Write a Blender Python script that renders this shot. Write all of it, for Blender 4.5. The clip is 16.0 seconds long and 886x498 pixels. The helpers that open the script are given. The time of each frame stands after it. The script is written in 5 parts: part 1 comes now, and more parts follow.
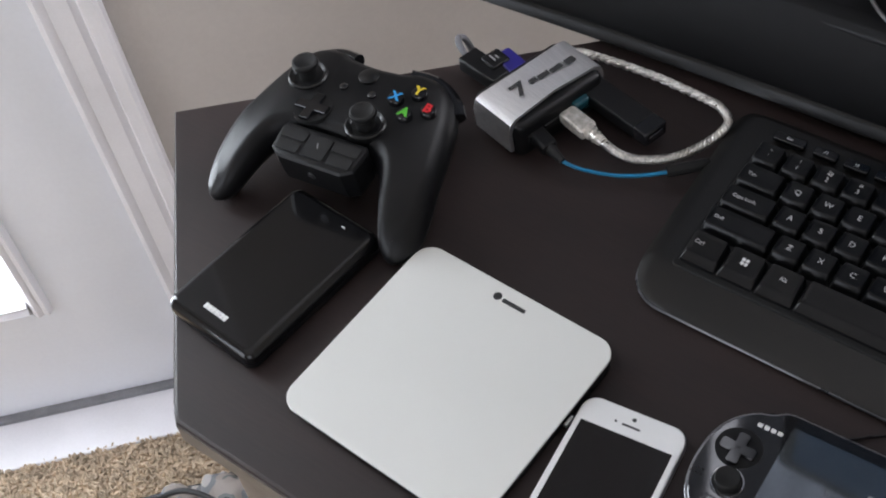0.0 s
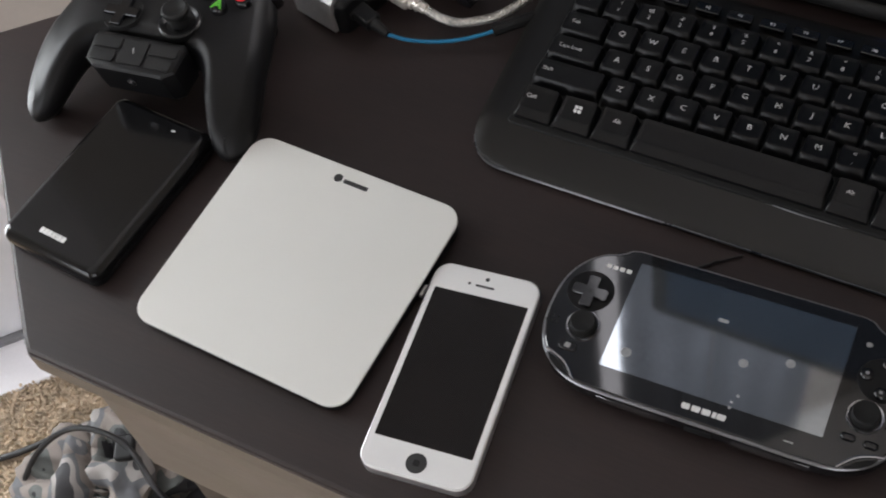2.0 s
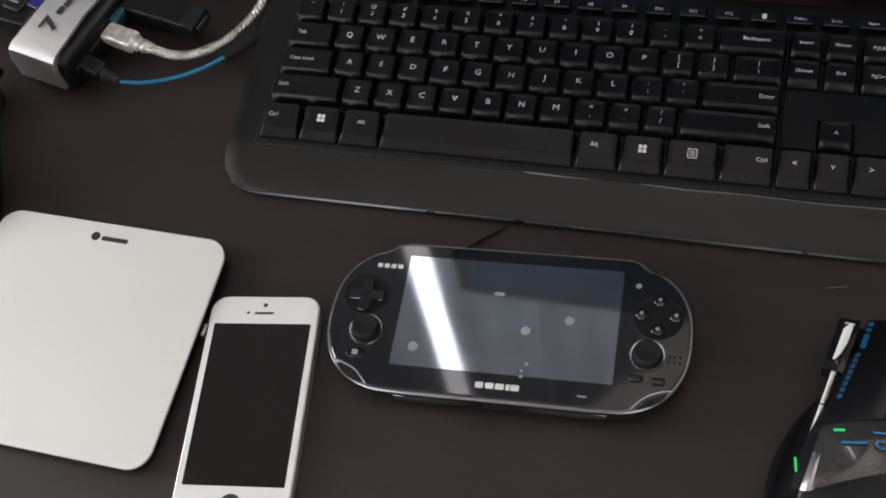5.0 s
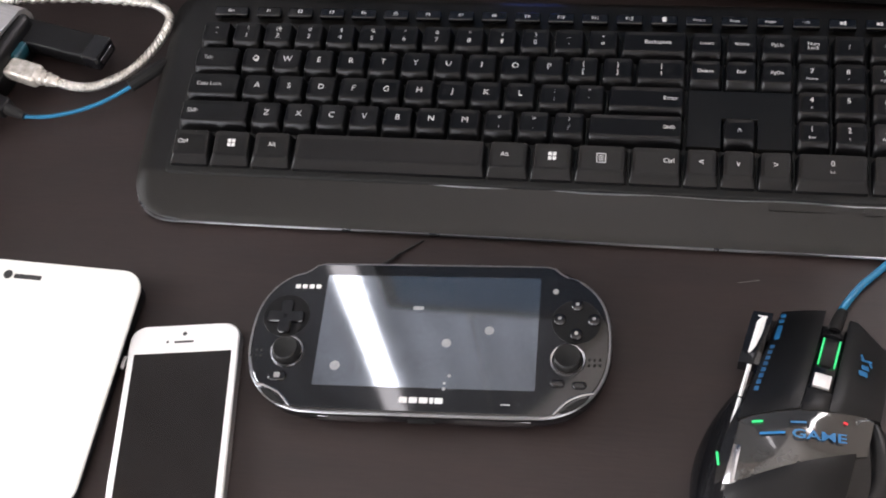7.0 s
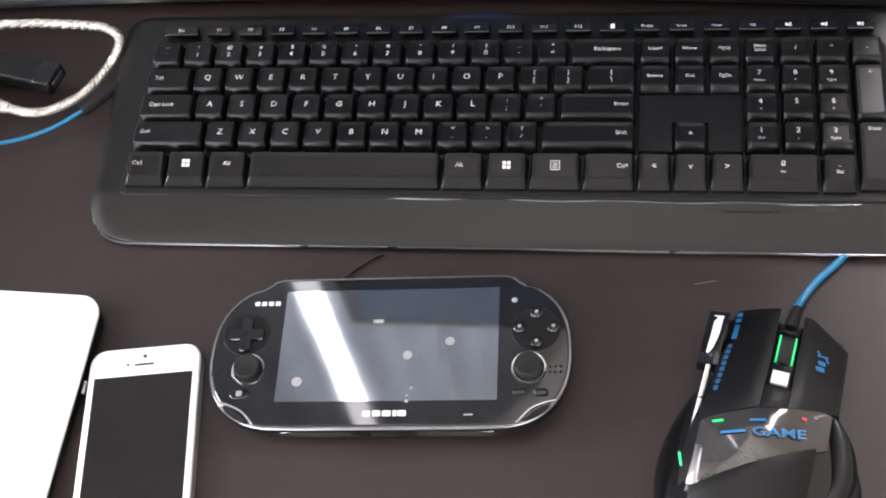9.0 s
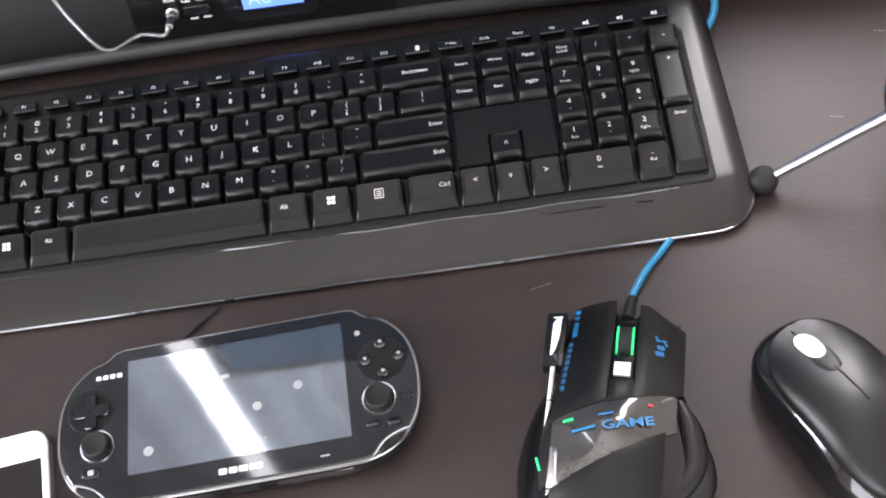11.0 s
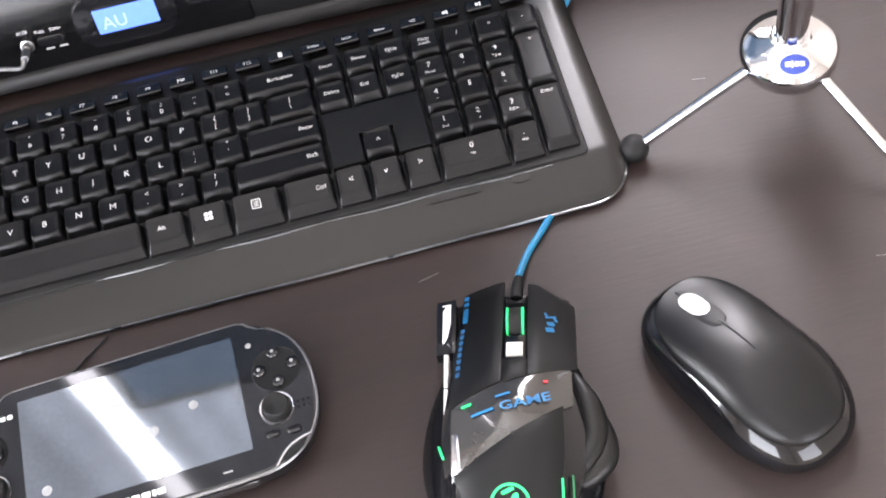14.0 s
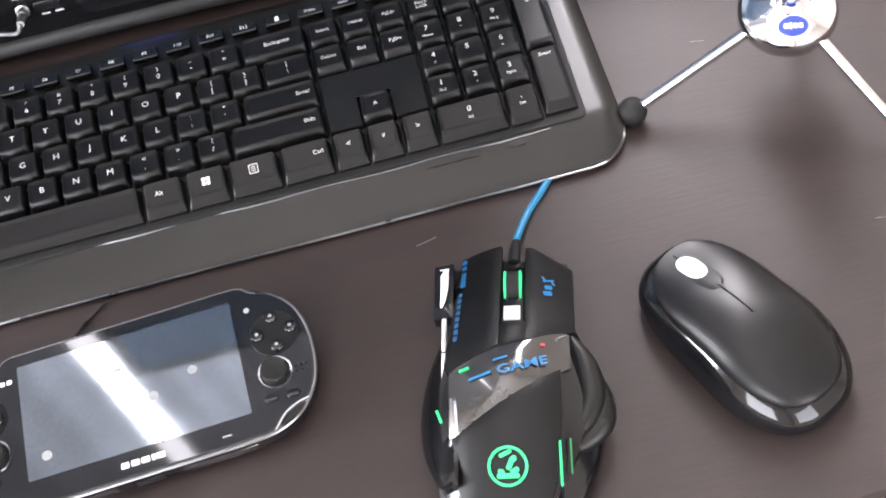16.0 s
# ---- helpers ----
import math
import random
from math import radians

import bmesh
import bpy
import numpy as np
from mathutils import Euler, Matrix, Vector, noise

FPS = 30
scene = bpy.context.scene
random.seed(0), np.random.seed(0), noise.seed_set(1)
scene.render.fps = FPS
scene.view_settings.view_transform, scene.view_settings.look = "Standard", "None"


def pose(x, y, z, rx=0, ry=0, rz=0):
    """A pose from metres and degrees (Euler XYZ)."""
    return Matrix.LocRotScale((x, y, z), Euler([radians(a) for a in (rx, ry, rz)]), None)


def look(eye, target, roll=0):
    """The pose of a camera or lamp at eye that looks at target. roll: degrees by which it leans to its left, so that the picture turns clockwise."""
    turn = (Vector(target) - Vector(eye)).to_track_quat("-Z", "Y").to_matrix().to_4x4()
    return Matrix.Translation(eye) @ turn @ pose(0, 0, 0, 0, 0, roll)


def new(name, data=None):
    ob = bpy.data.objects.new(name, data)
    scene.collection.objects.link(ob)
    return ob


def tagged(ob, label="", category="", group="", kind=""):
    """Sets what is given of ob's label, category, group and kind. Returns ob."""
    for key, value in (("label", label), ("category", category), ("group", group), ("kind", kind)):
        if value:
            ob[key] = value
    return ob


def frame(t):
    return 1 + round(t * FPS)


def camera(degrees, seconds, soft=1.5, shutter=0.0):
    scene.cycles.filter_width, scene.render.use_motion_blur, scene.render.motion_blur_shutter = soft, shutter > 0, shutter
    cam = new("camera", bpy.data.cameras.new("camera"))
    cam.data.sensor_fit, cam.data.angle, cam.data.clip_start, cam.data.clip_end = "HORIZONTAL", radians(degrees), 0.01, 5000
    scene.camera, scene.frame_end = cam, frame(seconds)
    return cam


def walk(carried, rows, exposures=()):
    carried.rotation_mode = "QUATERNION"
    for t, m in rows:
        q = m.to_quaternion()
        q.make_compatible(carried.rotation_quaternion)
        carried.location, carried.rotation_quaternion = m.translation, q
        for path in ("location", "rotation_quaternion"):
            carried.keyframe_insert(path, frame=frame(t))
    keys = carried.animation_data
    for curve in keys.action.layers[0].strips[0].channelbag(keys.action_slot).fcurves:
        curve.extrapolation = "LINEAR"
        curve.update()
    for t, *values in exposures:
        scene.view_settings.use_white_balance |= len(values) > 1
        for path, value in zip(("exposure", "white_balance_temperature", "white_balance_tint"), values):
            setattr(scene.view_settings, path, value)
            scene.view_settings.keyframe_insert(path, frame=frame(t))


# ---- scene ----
cam = camera(38.7, 16.0, soft=1.9, shutter=0.3)
PATH = [
    (0, (0.222, -0.437, 0.592), (-0.69, 0.462, -0.944), -10.9),
    (0.5, (0.226, -0.441, 0.582), (-0.656, 0.442, -0.98), -11.5),
    (1, (0.231, -0.436, 0.58), (-0.594, 0.429, -1.023), -12.6),
    (1.5, (0.239, -0.435, 0.575), (-0.534, 0.451, -1.043), -12.8),
    (2, (0.245, -0.43, 0.574), (-0.462, 0.453, -1.076), -13.6),
    (2.5, (0.251, -0.428, 0.573), (-0.391, 0.494, -1.082), -13.7),
    (3, (0.259, -0.423, 0.57), (-0.309, 0.522, -1.098), -13.9),
    (3.5, (0.264, -0.42, 0.572), (-0.239, 0.54, -1.109), -13.7),
    (6, (0.277, -0.414, 0.569), (-0.167, 0.569, -1.115), -14.8),
    (6.5, (0.275, -0.415, 0.571), (-0.118, 0.587, -1.115), -13.1),
    (7, (0.283, -0.415, 0.57), (-0.077, 0.603, -1.113), -13.4),
    (7.5, (0.283, -0.415, 0.571), (-0.051, 0.614, -1.111), -12.5),
    (8, (0.282, -0.415, 0.572), (-0.046, 0.615, -1.111), -12.2),
    (8.5, (0.283, -0.415, 0.57), (-0.047, 0.619, -1.11), -12.4),
    (9, (0.287, -0.416, 0.571), (-0.019, 0.626, -1.109), -12.9),
    (9.5, (0.296, -0.415, 0.569), (0.029, 0.642, -1.108), -13.2),
    (10, (0.303, -0.412, 0.57), (0.108, 0.654, -1.11), -13.0),
    (12.5, (0.326, -0.418, 0.565), (0.293, 0.679, -1.107), -13.9),
    (13, (0.328, -0.419, 0.567), (0.359, 0.676, -1.106), -12.9),
    (13.5, (0.326, -0.419, 0.565), (0.356, 0.68, -1.105), -12.9),
    (14, (0.327, -0.42, 0.562), (0.343, 0.649, -1.129), -13.8),
    (14.5, (0.327, -0.42, 0.561), (0.337, 0.625, -1.144), -14.2),
    (15, (0.329, -0.419, 0.561), (0.327, 0.612, -1.153), -14.9),
    (15.5, (0.328, -0.419, 0.561), (0.325, 0.602, -1.159), -14.9),
    (16, (0.329, -0.421, 0.561), (0.328, 0.604, -1.157), -14.8),
]
walk(cam, [(t, look(eye, target, roll)) for t, eye, target, roll in PATH],
     exposures=[(0.0, 0.06, 6200, 9), (1.5, -0.08, 6450, 9), (3.5, 0.05, 6700, 9), (6.0, 0.55, 6600, 11), (7.0, 1.1, 6650, 12), (8.0, 1.4, 6600, 12), (9.0, 1.52, 6550, 12), (10.0, 1.68, 6500, 11), (12.5, 1.98, 6500, 11), (16.0, 2.04, 6500, 12)])

# ---- room frame: d runs along the door wall, n points at it ----
RZ = 47.4
DW, NW = Vector((0.6769, 0.7361, 0)), Vector((-0.7361, 0.6769, 0))
FLOOR, CEIL, WALL_N, WALL_D, BACK_N, BACK_D = -0.765, 2.06, 0.5400, 0.98, -2.6, -2.2
ROOM = pose(0, 0, 0, 0, 0, RZ)


def room(d, n, z):
    return Vector((0, 0, z)) + DW * d + NW * n


# ---- light ----
world = bpy.data.worlds.new("world")
scene.world = world
world.use_nodes = True
wn = world.node_tree
sky = wn.nodes.new("ShaderNodeTexSky")
sky.sky_type, sky.sun_disc = "NISHITA", False
sky.sun_elevation, sky.sun_rotation = radians(40), radians(20)
wn.links.new(sky.outputs[0], wn.nodes["Background"].inputs[0])
wn.nodes["Background"].inputs[1].default_value = 0.08


def window_light(name, eye, target, w, h, power, color=(0.99, 0.955, 1.0)):
    """The daylight that comes in by one opening; the rear one is added fill."""
    la = bpy.data.lights.new(name, "AREA")
    la.shape, la.size, la.size_y, la.energy, la.color = "RECTANGLE", w, h, power, color
    ob = new(name, la)
    ob.matrix_world = look(eye, target)
    return ob


window_light("light_back_window", room(WALL_D + 0.05, 0.225, 1.05), room(0, 0.225, 1.05), 0.55, 1.10, 22)
window_light("light_curtain_gap", room(0.3275, WALL_N + 0.09, 1.46), room(0.3275, 0, 1.46), 0.26, 1.10, 3.6)
window_light("light_door_window", room(-0.85, WALL_N + 0.052, 0.15), room(-0.85, 0, 0.15), 0.47, 1.3, 17, (0.93, 0.96, 1.0))
# unseen rear lamp, added as fill to brighten the door
window_light("light_rear_fill", room(-0.9, BACK_N - 0.04, 0.6), room(-0.9, 0, 0.6), 1.3, 1.3, 11)
window_light("light_side_window", room(BACK_D - 0.04, -0.75, 0.55), room(0, -0.75, 0.55), 1.3, 1.3, 19, (0.945, 0.945, 1.0))


# ---- materials ----
def mat(name, color, rough=0.5, metal=0.0, var=0.15, scale=40.0, bump=0.0, bscale=400.0, stretch=(1, 1, 1), coat=0.0,
        spec=0.5, emit=None, estr=0.0, rvar=0.08, color2=None, alpha_mix=None, subsurf=0.0):
    m = bpy.data.materials.new(name)
    m.use_nodes = True
    nt = m.node_tree
    b = nt.nodes["Principled BSDF"]
    tc = nt.nodes.new("ShaderNodeTexCoord")
    mp = nt.nodes.new("ShaderNodeMapping")
    mp.inputs["Scale"].default_value = stretch
    nt.links.new(tc.outputs["Object"], mp.inputs["Vector"])
    n1 = nt.nodes.new("ShaderNodeTexNoise")
    n1.inputs["Scale"].default_value, n1.inputs["Detail"].default_value = scale, 5
    n2 = nt.nodes.new("ShaderNodeTexNoise")
    n2.inputs["Scale"].default_value, n2.inputs["Detail"].default_value = bscale, 3
    for n in (n1, n2):
        nt.links.new(mp.outputs["Vector"], n.inputs["Vector"])
    ramp = nt.nodes.new("ShaderNodeValToRGB")
    c = Vector(color)
    c2 = Vector(color2) if color2 else c * (1 + var)
    lo = c * (1 - var)
    ramp.color_ramp.elements[0].position, ramp.color_ramp.elements[1].position = 0.32, 0.68
    ramp.color_ramp.elements[0].color = (*lo, 1)
    ramp.color_ramp.elements[1].color = (*[min(1, v) for v in c2], 1)
    add = nt.nodes.new("ShaderNodeMath")
    add.operation = "MULTIPLY_ADD"
    add.inputs[1].default_value, add.inputs[2].default_value = 0.35, 0.0
    mix = nt.nodes.new("ShaderNodeMath")
    mix.operation = "MULTIPLY_ADD"
    mix.inputs[1].default_value = 0.65
    nt.links.new(n2.outputs["Fac"], add.inputs[0])
    nt.links.new(n1.outputs["Fac"], mix.inputs[0])
    nt.links.new(add.outputs[0], mix.inputs[2])
    nt.links.new(mix.outputs[0], ramp.inputs["Fac"])
    nt.links.new(ramp.outputs["Color"], b.inputs["Base Color"])
    rr = nt.nodes.new("ShaderNodeMapRange")
    rr.inputs["To Min"].default_value, rr.inputs["To Max"].default_value = max(0.01, rough - rvar), min(1, rough + rvar)
    nt.links.new(n1.outputs["Fac"], rr.inputs["Value"])
    nt.links.new(rr.outputs["Result"], b.inputs["Roughness"])
    b.inputs["Metallic"].default_value = metal
    b.inputs["Specular IOR Level"].default_value = spec
    b.inputs["Coat Weight"].default_value = coat
    b.inputs["Coat Roughness"].default_value = 0.04
    if bump:
        bp = nt.nodes.new("ShaderNodeBump")
        bp.inputs["Strength"].default_value, bp.inputs["Distance"].default_value = bump, 0.001
        nt.links.new(n2.outputs["Fac"], bp.inputs["Height"])
        nt.links.new(bp.outputs["Normal"], b.inputs["Normal"])
    if emit:
        b.inputs["Emission Color"].default_value = (*emit, 1)
        b.inputs["Emission Strength"].default_value = estr
    return m


M_DESK = mat("espresso_laminate", (0.0195, 0.0110, 0.0100), 0.55, spec=0.5, var=0.28, scale=60, bump=0.10, bscale=500, stretch=(0.12, 1, 1), rvar=0.05)
# wear plus the sheen of the front faces, both put into the base colour
M_DESK_EDGE = mat("worn_lit_laminate_edge", (0.088, 0.073, 0.067), 0.4, var=0.35, scale=90, bump=0.1, stretch=(0.2, 1, 1))
M_MATTE = mat("matte_black_plastic", (0.0045, 0.0045, 0.005), 0.42, spec=0.28, var=0.2, scale=60, bump=0.06, bscale=2600)
M_RUBBER = mat("black_rubber", (0.006, 0.006, 0.006), 0.6, spec=0.35, var=0.2, scale=90, bump=0.15, bscale=1800)
M_GRILLE = mat("grille_cloth", (0.004, 0.004, 0.0045), 0.6, spec=0.25, var=0.3, scale=60, bump=0.4, bscale=1500)
M_KEY = mat("key_plastic", (0.0050, 0.0050, 0.0055), 0.30, spec=0.26, var=0.2, scale=120, bump=0.02, bscale=3200, rvar=0.03)
M_CASE = mat("keyboard_case_plastic", (0.007, 0.007, 0.007), 0.34, spec=0.35, var=0.18, scale=30, bump=0.05, bscale=2600)
M_PALM = mat("smoked_gloss_plastic", (0.006, 0.0055, 0.005), 0.31, spec=0.42, var=0.3, scale=9, bscale=20, coat=0.02, rvar=0.10)
M_GLOSS = mat("gloss_black_plastic", (0.006, 0.006, 0.007), 0.10, spec=0.42, var=0.3, scale=25, coat=0.2, rvar=0.05)
M_PANEL = mat("panel_black_plastic", (0.005, 0.005, 0.0055), 0.17, spec=0.3, var=0.3, scale=25, rvar=0.05)
M_DRIVE = mat("gloss_black_drive", (0.005, 0.005, 0.0055), 0.16, spec=0.35, var=0.3, scale=22, coat=0.15, rvar=0.08)
M_CHROME = mat("chrome", (0.82, 0.83, 0.85), 0.07, metal=1, var=0.05, rvar=0.03)
M_SILVER = mat("brushed_silver", (0.78, 0.77, 0.77), 0.46, metal=1, var=0.1, scale=80, stretch=(1, 12, 1), bump=0.05)
M_RIM = mat("dull_rim_metal", (0.26, 0.26, 0.27), 0.3, metal=1, var=0.1)
M_SATIN = mat("satin_black_plastic", (0.005, 0.005, 0.006), 0.2, var=0.3, scale=30, coat=0.2)
M_SIDE = mat("grey_side_panel", (0.10, 0.10, 0.105), 0.3, metal=0.8, var=0.15, scale=50)
M_STEEL = mat("steel_trim", (0.5, 0.5, 0.52), 0.22, metal=1, var=0.08)
M_PAD = mat("frosted_grey_glass", (0.76, 0.76, 0.72), 0.42, var=0.02, scale=12, bump=0.02, bscale=3000, rvar=0.05)
M_WHITE = mat("white_gloss_glass", (0.86, 0.86, 0.85), 0.12, var=0.015, scale=20, rvar=0.04, coat=0.3)
M_PHSCREEN = mat("dark_phone_glass", (0.012, 0.0095, 0.0085), 0.09, var=0.15, scale=20, rvar=0.03)
M_VSCREEN = mat("console_screen", (0.31, 0.335, 0.355), 0.05, metal=1, var=0.12, scale=18, rvar=0.03)
M_FACE = mat("console_face_glass", (0.006, 0.006, 0.007), 0.05, spec=0.5, var=0.3, scale=25, coat=0.35, rvar=0.02)
M_SMUDGE = mat("smudge", (0.32, 0.33, 0.34), 0.6, var=0.2)
M_LEGEND = mat("legend_print", (0.75, 0.75, 0.74), 0.5, var=0.04)
M_DIM = mat("dim_legend_print", (0.30, 0.30, 0.30), 0.5, var=0.08)
M_DARKPRINT = mat("dark_print", (0.03, 0.03, 0.03), 0.4, var=0.1)
M_BLUE = mat("blue_print", (0.015, 0.16, 0.38), 0.45, var=0.1)
M_CABLE_BLUE = mat("blue_cable", (0.008, 0.17, 0.33), 0.38, var=0.15, scale=300, bump=0.2, bscale=900)
M_CABLE_BLACK = mat("black_cable", (0.012, 0.012, 0.013), 0.4, var=0.2)
M_BRAID = mat("braided_silver_cable", (0.56, 0.54, 0.50), 0.3, metal=0.9, var=0.5, scale=260, bump=0.8, bscale=700, coat=0.6)
M_CLEAR = mat("clear_silver_plug", (0.62, 0.58, 0.52), 0.2, metal=0.5, var=0.35, scale=200, bump=0.2, coat=0.7)
M_BADGE = mat("blue_badge", (0.03, 0.06, 0.33), 0.3, var=0.1)
M_WALL = mat("beige_wall_paint", (0.50, 0.465, 0.43), 0.8, var=0.05, scale=8, bump=0.35, bscale=160)
M_CEIL = mat("ceiling_paint", (0.78, 0.77, 0.75), 0.9, var=0.03, scale=9, bump=0.3, bscale=120)
M_DOOR = mat("white_door_paint", (0.84, 0.86, 0.90), 0.42, var=0.03, scale=7, bump=0.08, bscale=180)
M_TRIM = mat("white_trim_paint", (0.82, 0.81, 0.83), 0.4, var=0.05, scale=14, bump=0.08)
M_GREYLINE = mat("grey_door_seal", (0.22, 0.22, 0.23), 0.7)
M_CARPET = mat("beige_carpet", (0.50, 0.40, 0.29), 0.95, var=0.45, scale=70, bump=1.0, bscale=220)
M_BLIND = mat("closed_blind", (0.45, 0.47, 0.50), 0.7, var=0.08, scale=10)
M_LCD = mat("lit_blue_display", (0.05, 0.1, 0.5), 0.3, emit=(0.10, 0.22, 1.0), estr=0.45)
M_LCDTEXT = mat("display_segments", (0.25, 0.32, 0.65), 0.4, emit=(0.14, 0.27, 1.0), estr=0.46)
M_GREEN = mat("green_lit_plastic", (0.02, 0.4, 0.12), 0.4, emit=(0.02, 0.9, 0.25), estr=0.3)
M_RED = mat("red_led", (0.5, 0.02, 0.02), 0.4, emit=(1, 0.05, 0.08), estr=0.35)
M_BX = mat("blue_letter", (0.04, 0.28, 0.60), 0.35, var=0.05)
M_BY = mat("yellow_letter", (0.60, 0.45, 0.03), 0.35, var=0.05)
M_BA = mat("green_letter", (0.10, 0.42, 0.04), 0.35, var=0.05)
M_BB = mat("red_letter", (0.55, 0.02, 0.025), 0.35, var=0.05)
M_SCREEN = mat("monitor_screen", (0.008, 0.010, 0.016), 0.2, var=0.1, emit=(0.10, 0.28, 0.55), estr=0.10)


def camo():
    m = mat("grey_camouflage_cloth", (0.3, 0.3, 0.28), 0.9, bump=0.5, bscale=500)
    nt = m.node_tree
    r = [n for n in nt.nodes if n.type == "VALTORGB"][0].color_ramp
    r.interpolation = "CONSTANT"
    r.elements[0].position, r.elements[0].color = 0.0, (0.02, 0.02, 0.022, 1)
    r.elements[1].position, r.elements[1].color = 0.40, (0.10, 0.105, 0.10, 1)
    for p, c in ((0.45, (0.22, 0.19, 0.17)), (0.51, (0.13, 0.132, 0.138)), (0.56, (0.29, 0.27, 0.255)), (0.62, (0.05, 0.05, 0.053))):
        e = r.elements.new(p)
        e.color = (*c, 1)
    ramp = [n for n in nt.nodes if n.type == "VALTORGB"][0]
    co, blot = nt.nodes.new("ShaderNodeTexCoord"), nt.nodes.new("ShaderNodeTexNoise")
    blot.inputs["Scale"].default_value, blot.inputs["Detail"].default_value = 15, 1.2
    nt.links.new(co.outputs["Object"], blot.inputs["Vector"])
    nt.links.new(blot.outputs[0], ramp.inputs["Fac"])
    bsdf = [n for n in nt.nodes if n.type == "BSDF_PRINCIPLED"][0]
    nt.links.new(ramp.outputs["Color"], bsdf.inputs["Base Color"])
    return m


M_CAMO = camo()


# ---- mesh helpers ----
def part(name, bm, material, parent=None, label="", smooth=True, angle=35):
    me = bpy.data.meshes.new(name)
    bmesh.ops.remove_doubles(bm, verts=bm.verts, dist=1e-7)
    bmesh.ops.recalc_face_normals(bm, faces=bm.faces)
    if smooth:
        for f in bm.faces:
            f.smooth = len(f.verts) < 7
        for e in bm.edges:
            if len(e.link_faces) == 2 and e.calc_face_angle(0) > radians(angle):
                e.smooth = False
    bm.to_mesh(me)
    bm.free()
    me.materials.append(material)
    ob = new(name, me)
    if parent:
        ob.parent = parent
    if label:
        ob["label"] = label
    return ob


def thing(name, m, label, category, group="", kind=""):
    ob = new(name)
    ob.empty_display_size = 0.02
    ob.matrix_world = m
    return tagged(ob, label, category, group, kind)


def rrect(w, h, r, n=6, cx=0.0, cy=0.0):
    """Outline of a rounded rectangle."""
    out = []
    rs = r if isinstance(r, (tuple, list)) else (r,) * 4
    for k, (sx, sy) in enumerate(((1, 1), (-1, 1), (-1, -1), (1, -1))):
        q = max(rs[k], 1e-5)
        for i in range(n + 1):
            a = math.pi / 2 * (k + i / n)
            out.append((cx + sx * (w / 2 - q) + q * math.cos(a), cy + sy * (h / 2 - q) + q * math.sin(a)))
    return out


def ellipse(rx, ry, n=24, cx=0.0, cy=0.0):
    return [(cx + rx * math.cos(2 * math.pi * i / n), cy + ry * math.sin(2 * math.pi * i / n)) for i in range(n)]


def inset(pts, k):
    """Outline moved inwards by k."""
    n, out = len(pts), []
    for i in range(n):
        a, b, c = Vector(pts[i - 1]), Vector(pts[i]), Vector(pts[(i + 1) % n])
        t = (c - a)
        t = t.normalized() if t.length > 1e-9 else Vector((1, 0))
        out.append((b.x - t.y * k, b.y + t.x * k))
    return out


def loft(pts, rows, f=None, bm=None):
    """A solid: the outline at each (inset, z), closed below and above. f(x, y) is added to z."""
    bm = bm or bmesh.new()
    rings = []
    for k, z in rows:
        q = inset(pts, k) if k else pts
        rings.append([bm.verts.new((x, y, z + (f(x, y) if f else 0))) for x, y in q])
    n = len(pts)
    for a, b in zip(rings, rings[1:]):
        for i in range(n):
            bm.faces.new((a[i], a[(i + 1) % n], b[(i + 1) % n], b[i]))
    bm.faces.new(rings[0][::-1])
    bm.faces.new(rings[-1])
    return bm


def rounded(pts, h, e=0.001, z=0.0, e2=None, f=None, bm=None):
    """A slab of the outline with rounded upper and lower edges."""
    e2 = e if e2 is None else e2
    rows = [(e2, z), (e2 * 0.3, z + e2 * 0.3), (0, z + e2)] if e2 else [(0, z)]
    rows += [(0, z + h - e), (e * 0.13, z + h - e * 0.5), (e * 0.5, z + h - e * 0.13), (e, z + h)]
    return loft(pts, rows, f, bm)


def box(sx, sy, sz, c=(0, 0, 0), e=0.0008, bm=None):
    b2 = rounded(rrect(sx, sy, min(e * 1.5, sx / 3, sy / 3), 2, c[0], c[1]), sz, e, c[2], bm=bm)
    return b2


def revolve(profile, n=28, bm=None, m=None, hollow=False):
    """A turned solid from (radius, z) rows; hollow closes the rows to a ring."""
    bm = bm or bmesh.new()
    rings = []
    for r, z in profile:
        ring = []
        for i in range(n):
            a = 2 * math.pi * i / n
            v = Vector((max(r, 1e-5) * math.cos(a), max(r, 1e-5) * math.sin(a), z))
            ring.append(bm.verts.new(m @ v if m else v))
        rings.append(ring)
    for a, b in zip(rings, rings[1:]):
        for i in range(n):
            bm.faces.new((a[i], a[(i + 1) % n], b[(i + 1) % n], b[i]))
    if hollow:
        for i in range(n):
            bm.faces.new((rings[-1][i], rings[-1][(i + 1) % n], rings[0][(i + 1) % n], rings[0][i]))
        return bm
    bm.faces.new(rings[0][::-1])
    bm.faces.new(rings[-1])
    return bm


def spline(pts, n=10):
    """Smooth line through the points."""
    p = [Vector(q) for q in pts]
    p = [p[0] * 2 - p[1]] + p + [p[-1] * 2 - p[-2]]
    out = []
    for i in range(1, len(p) - 2):
        for j in range(n):
            t = j / n
            a, b, c, d = p[i - 1:i + 3]
            out.append(0.5 * ((2 * b) + (c - a) * t + (2 * a - 5 * b + 4 * c - d) * t * t + (3 * b - a - 3 * c + d) * t ** 3))
    return out + [p[-2]]


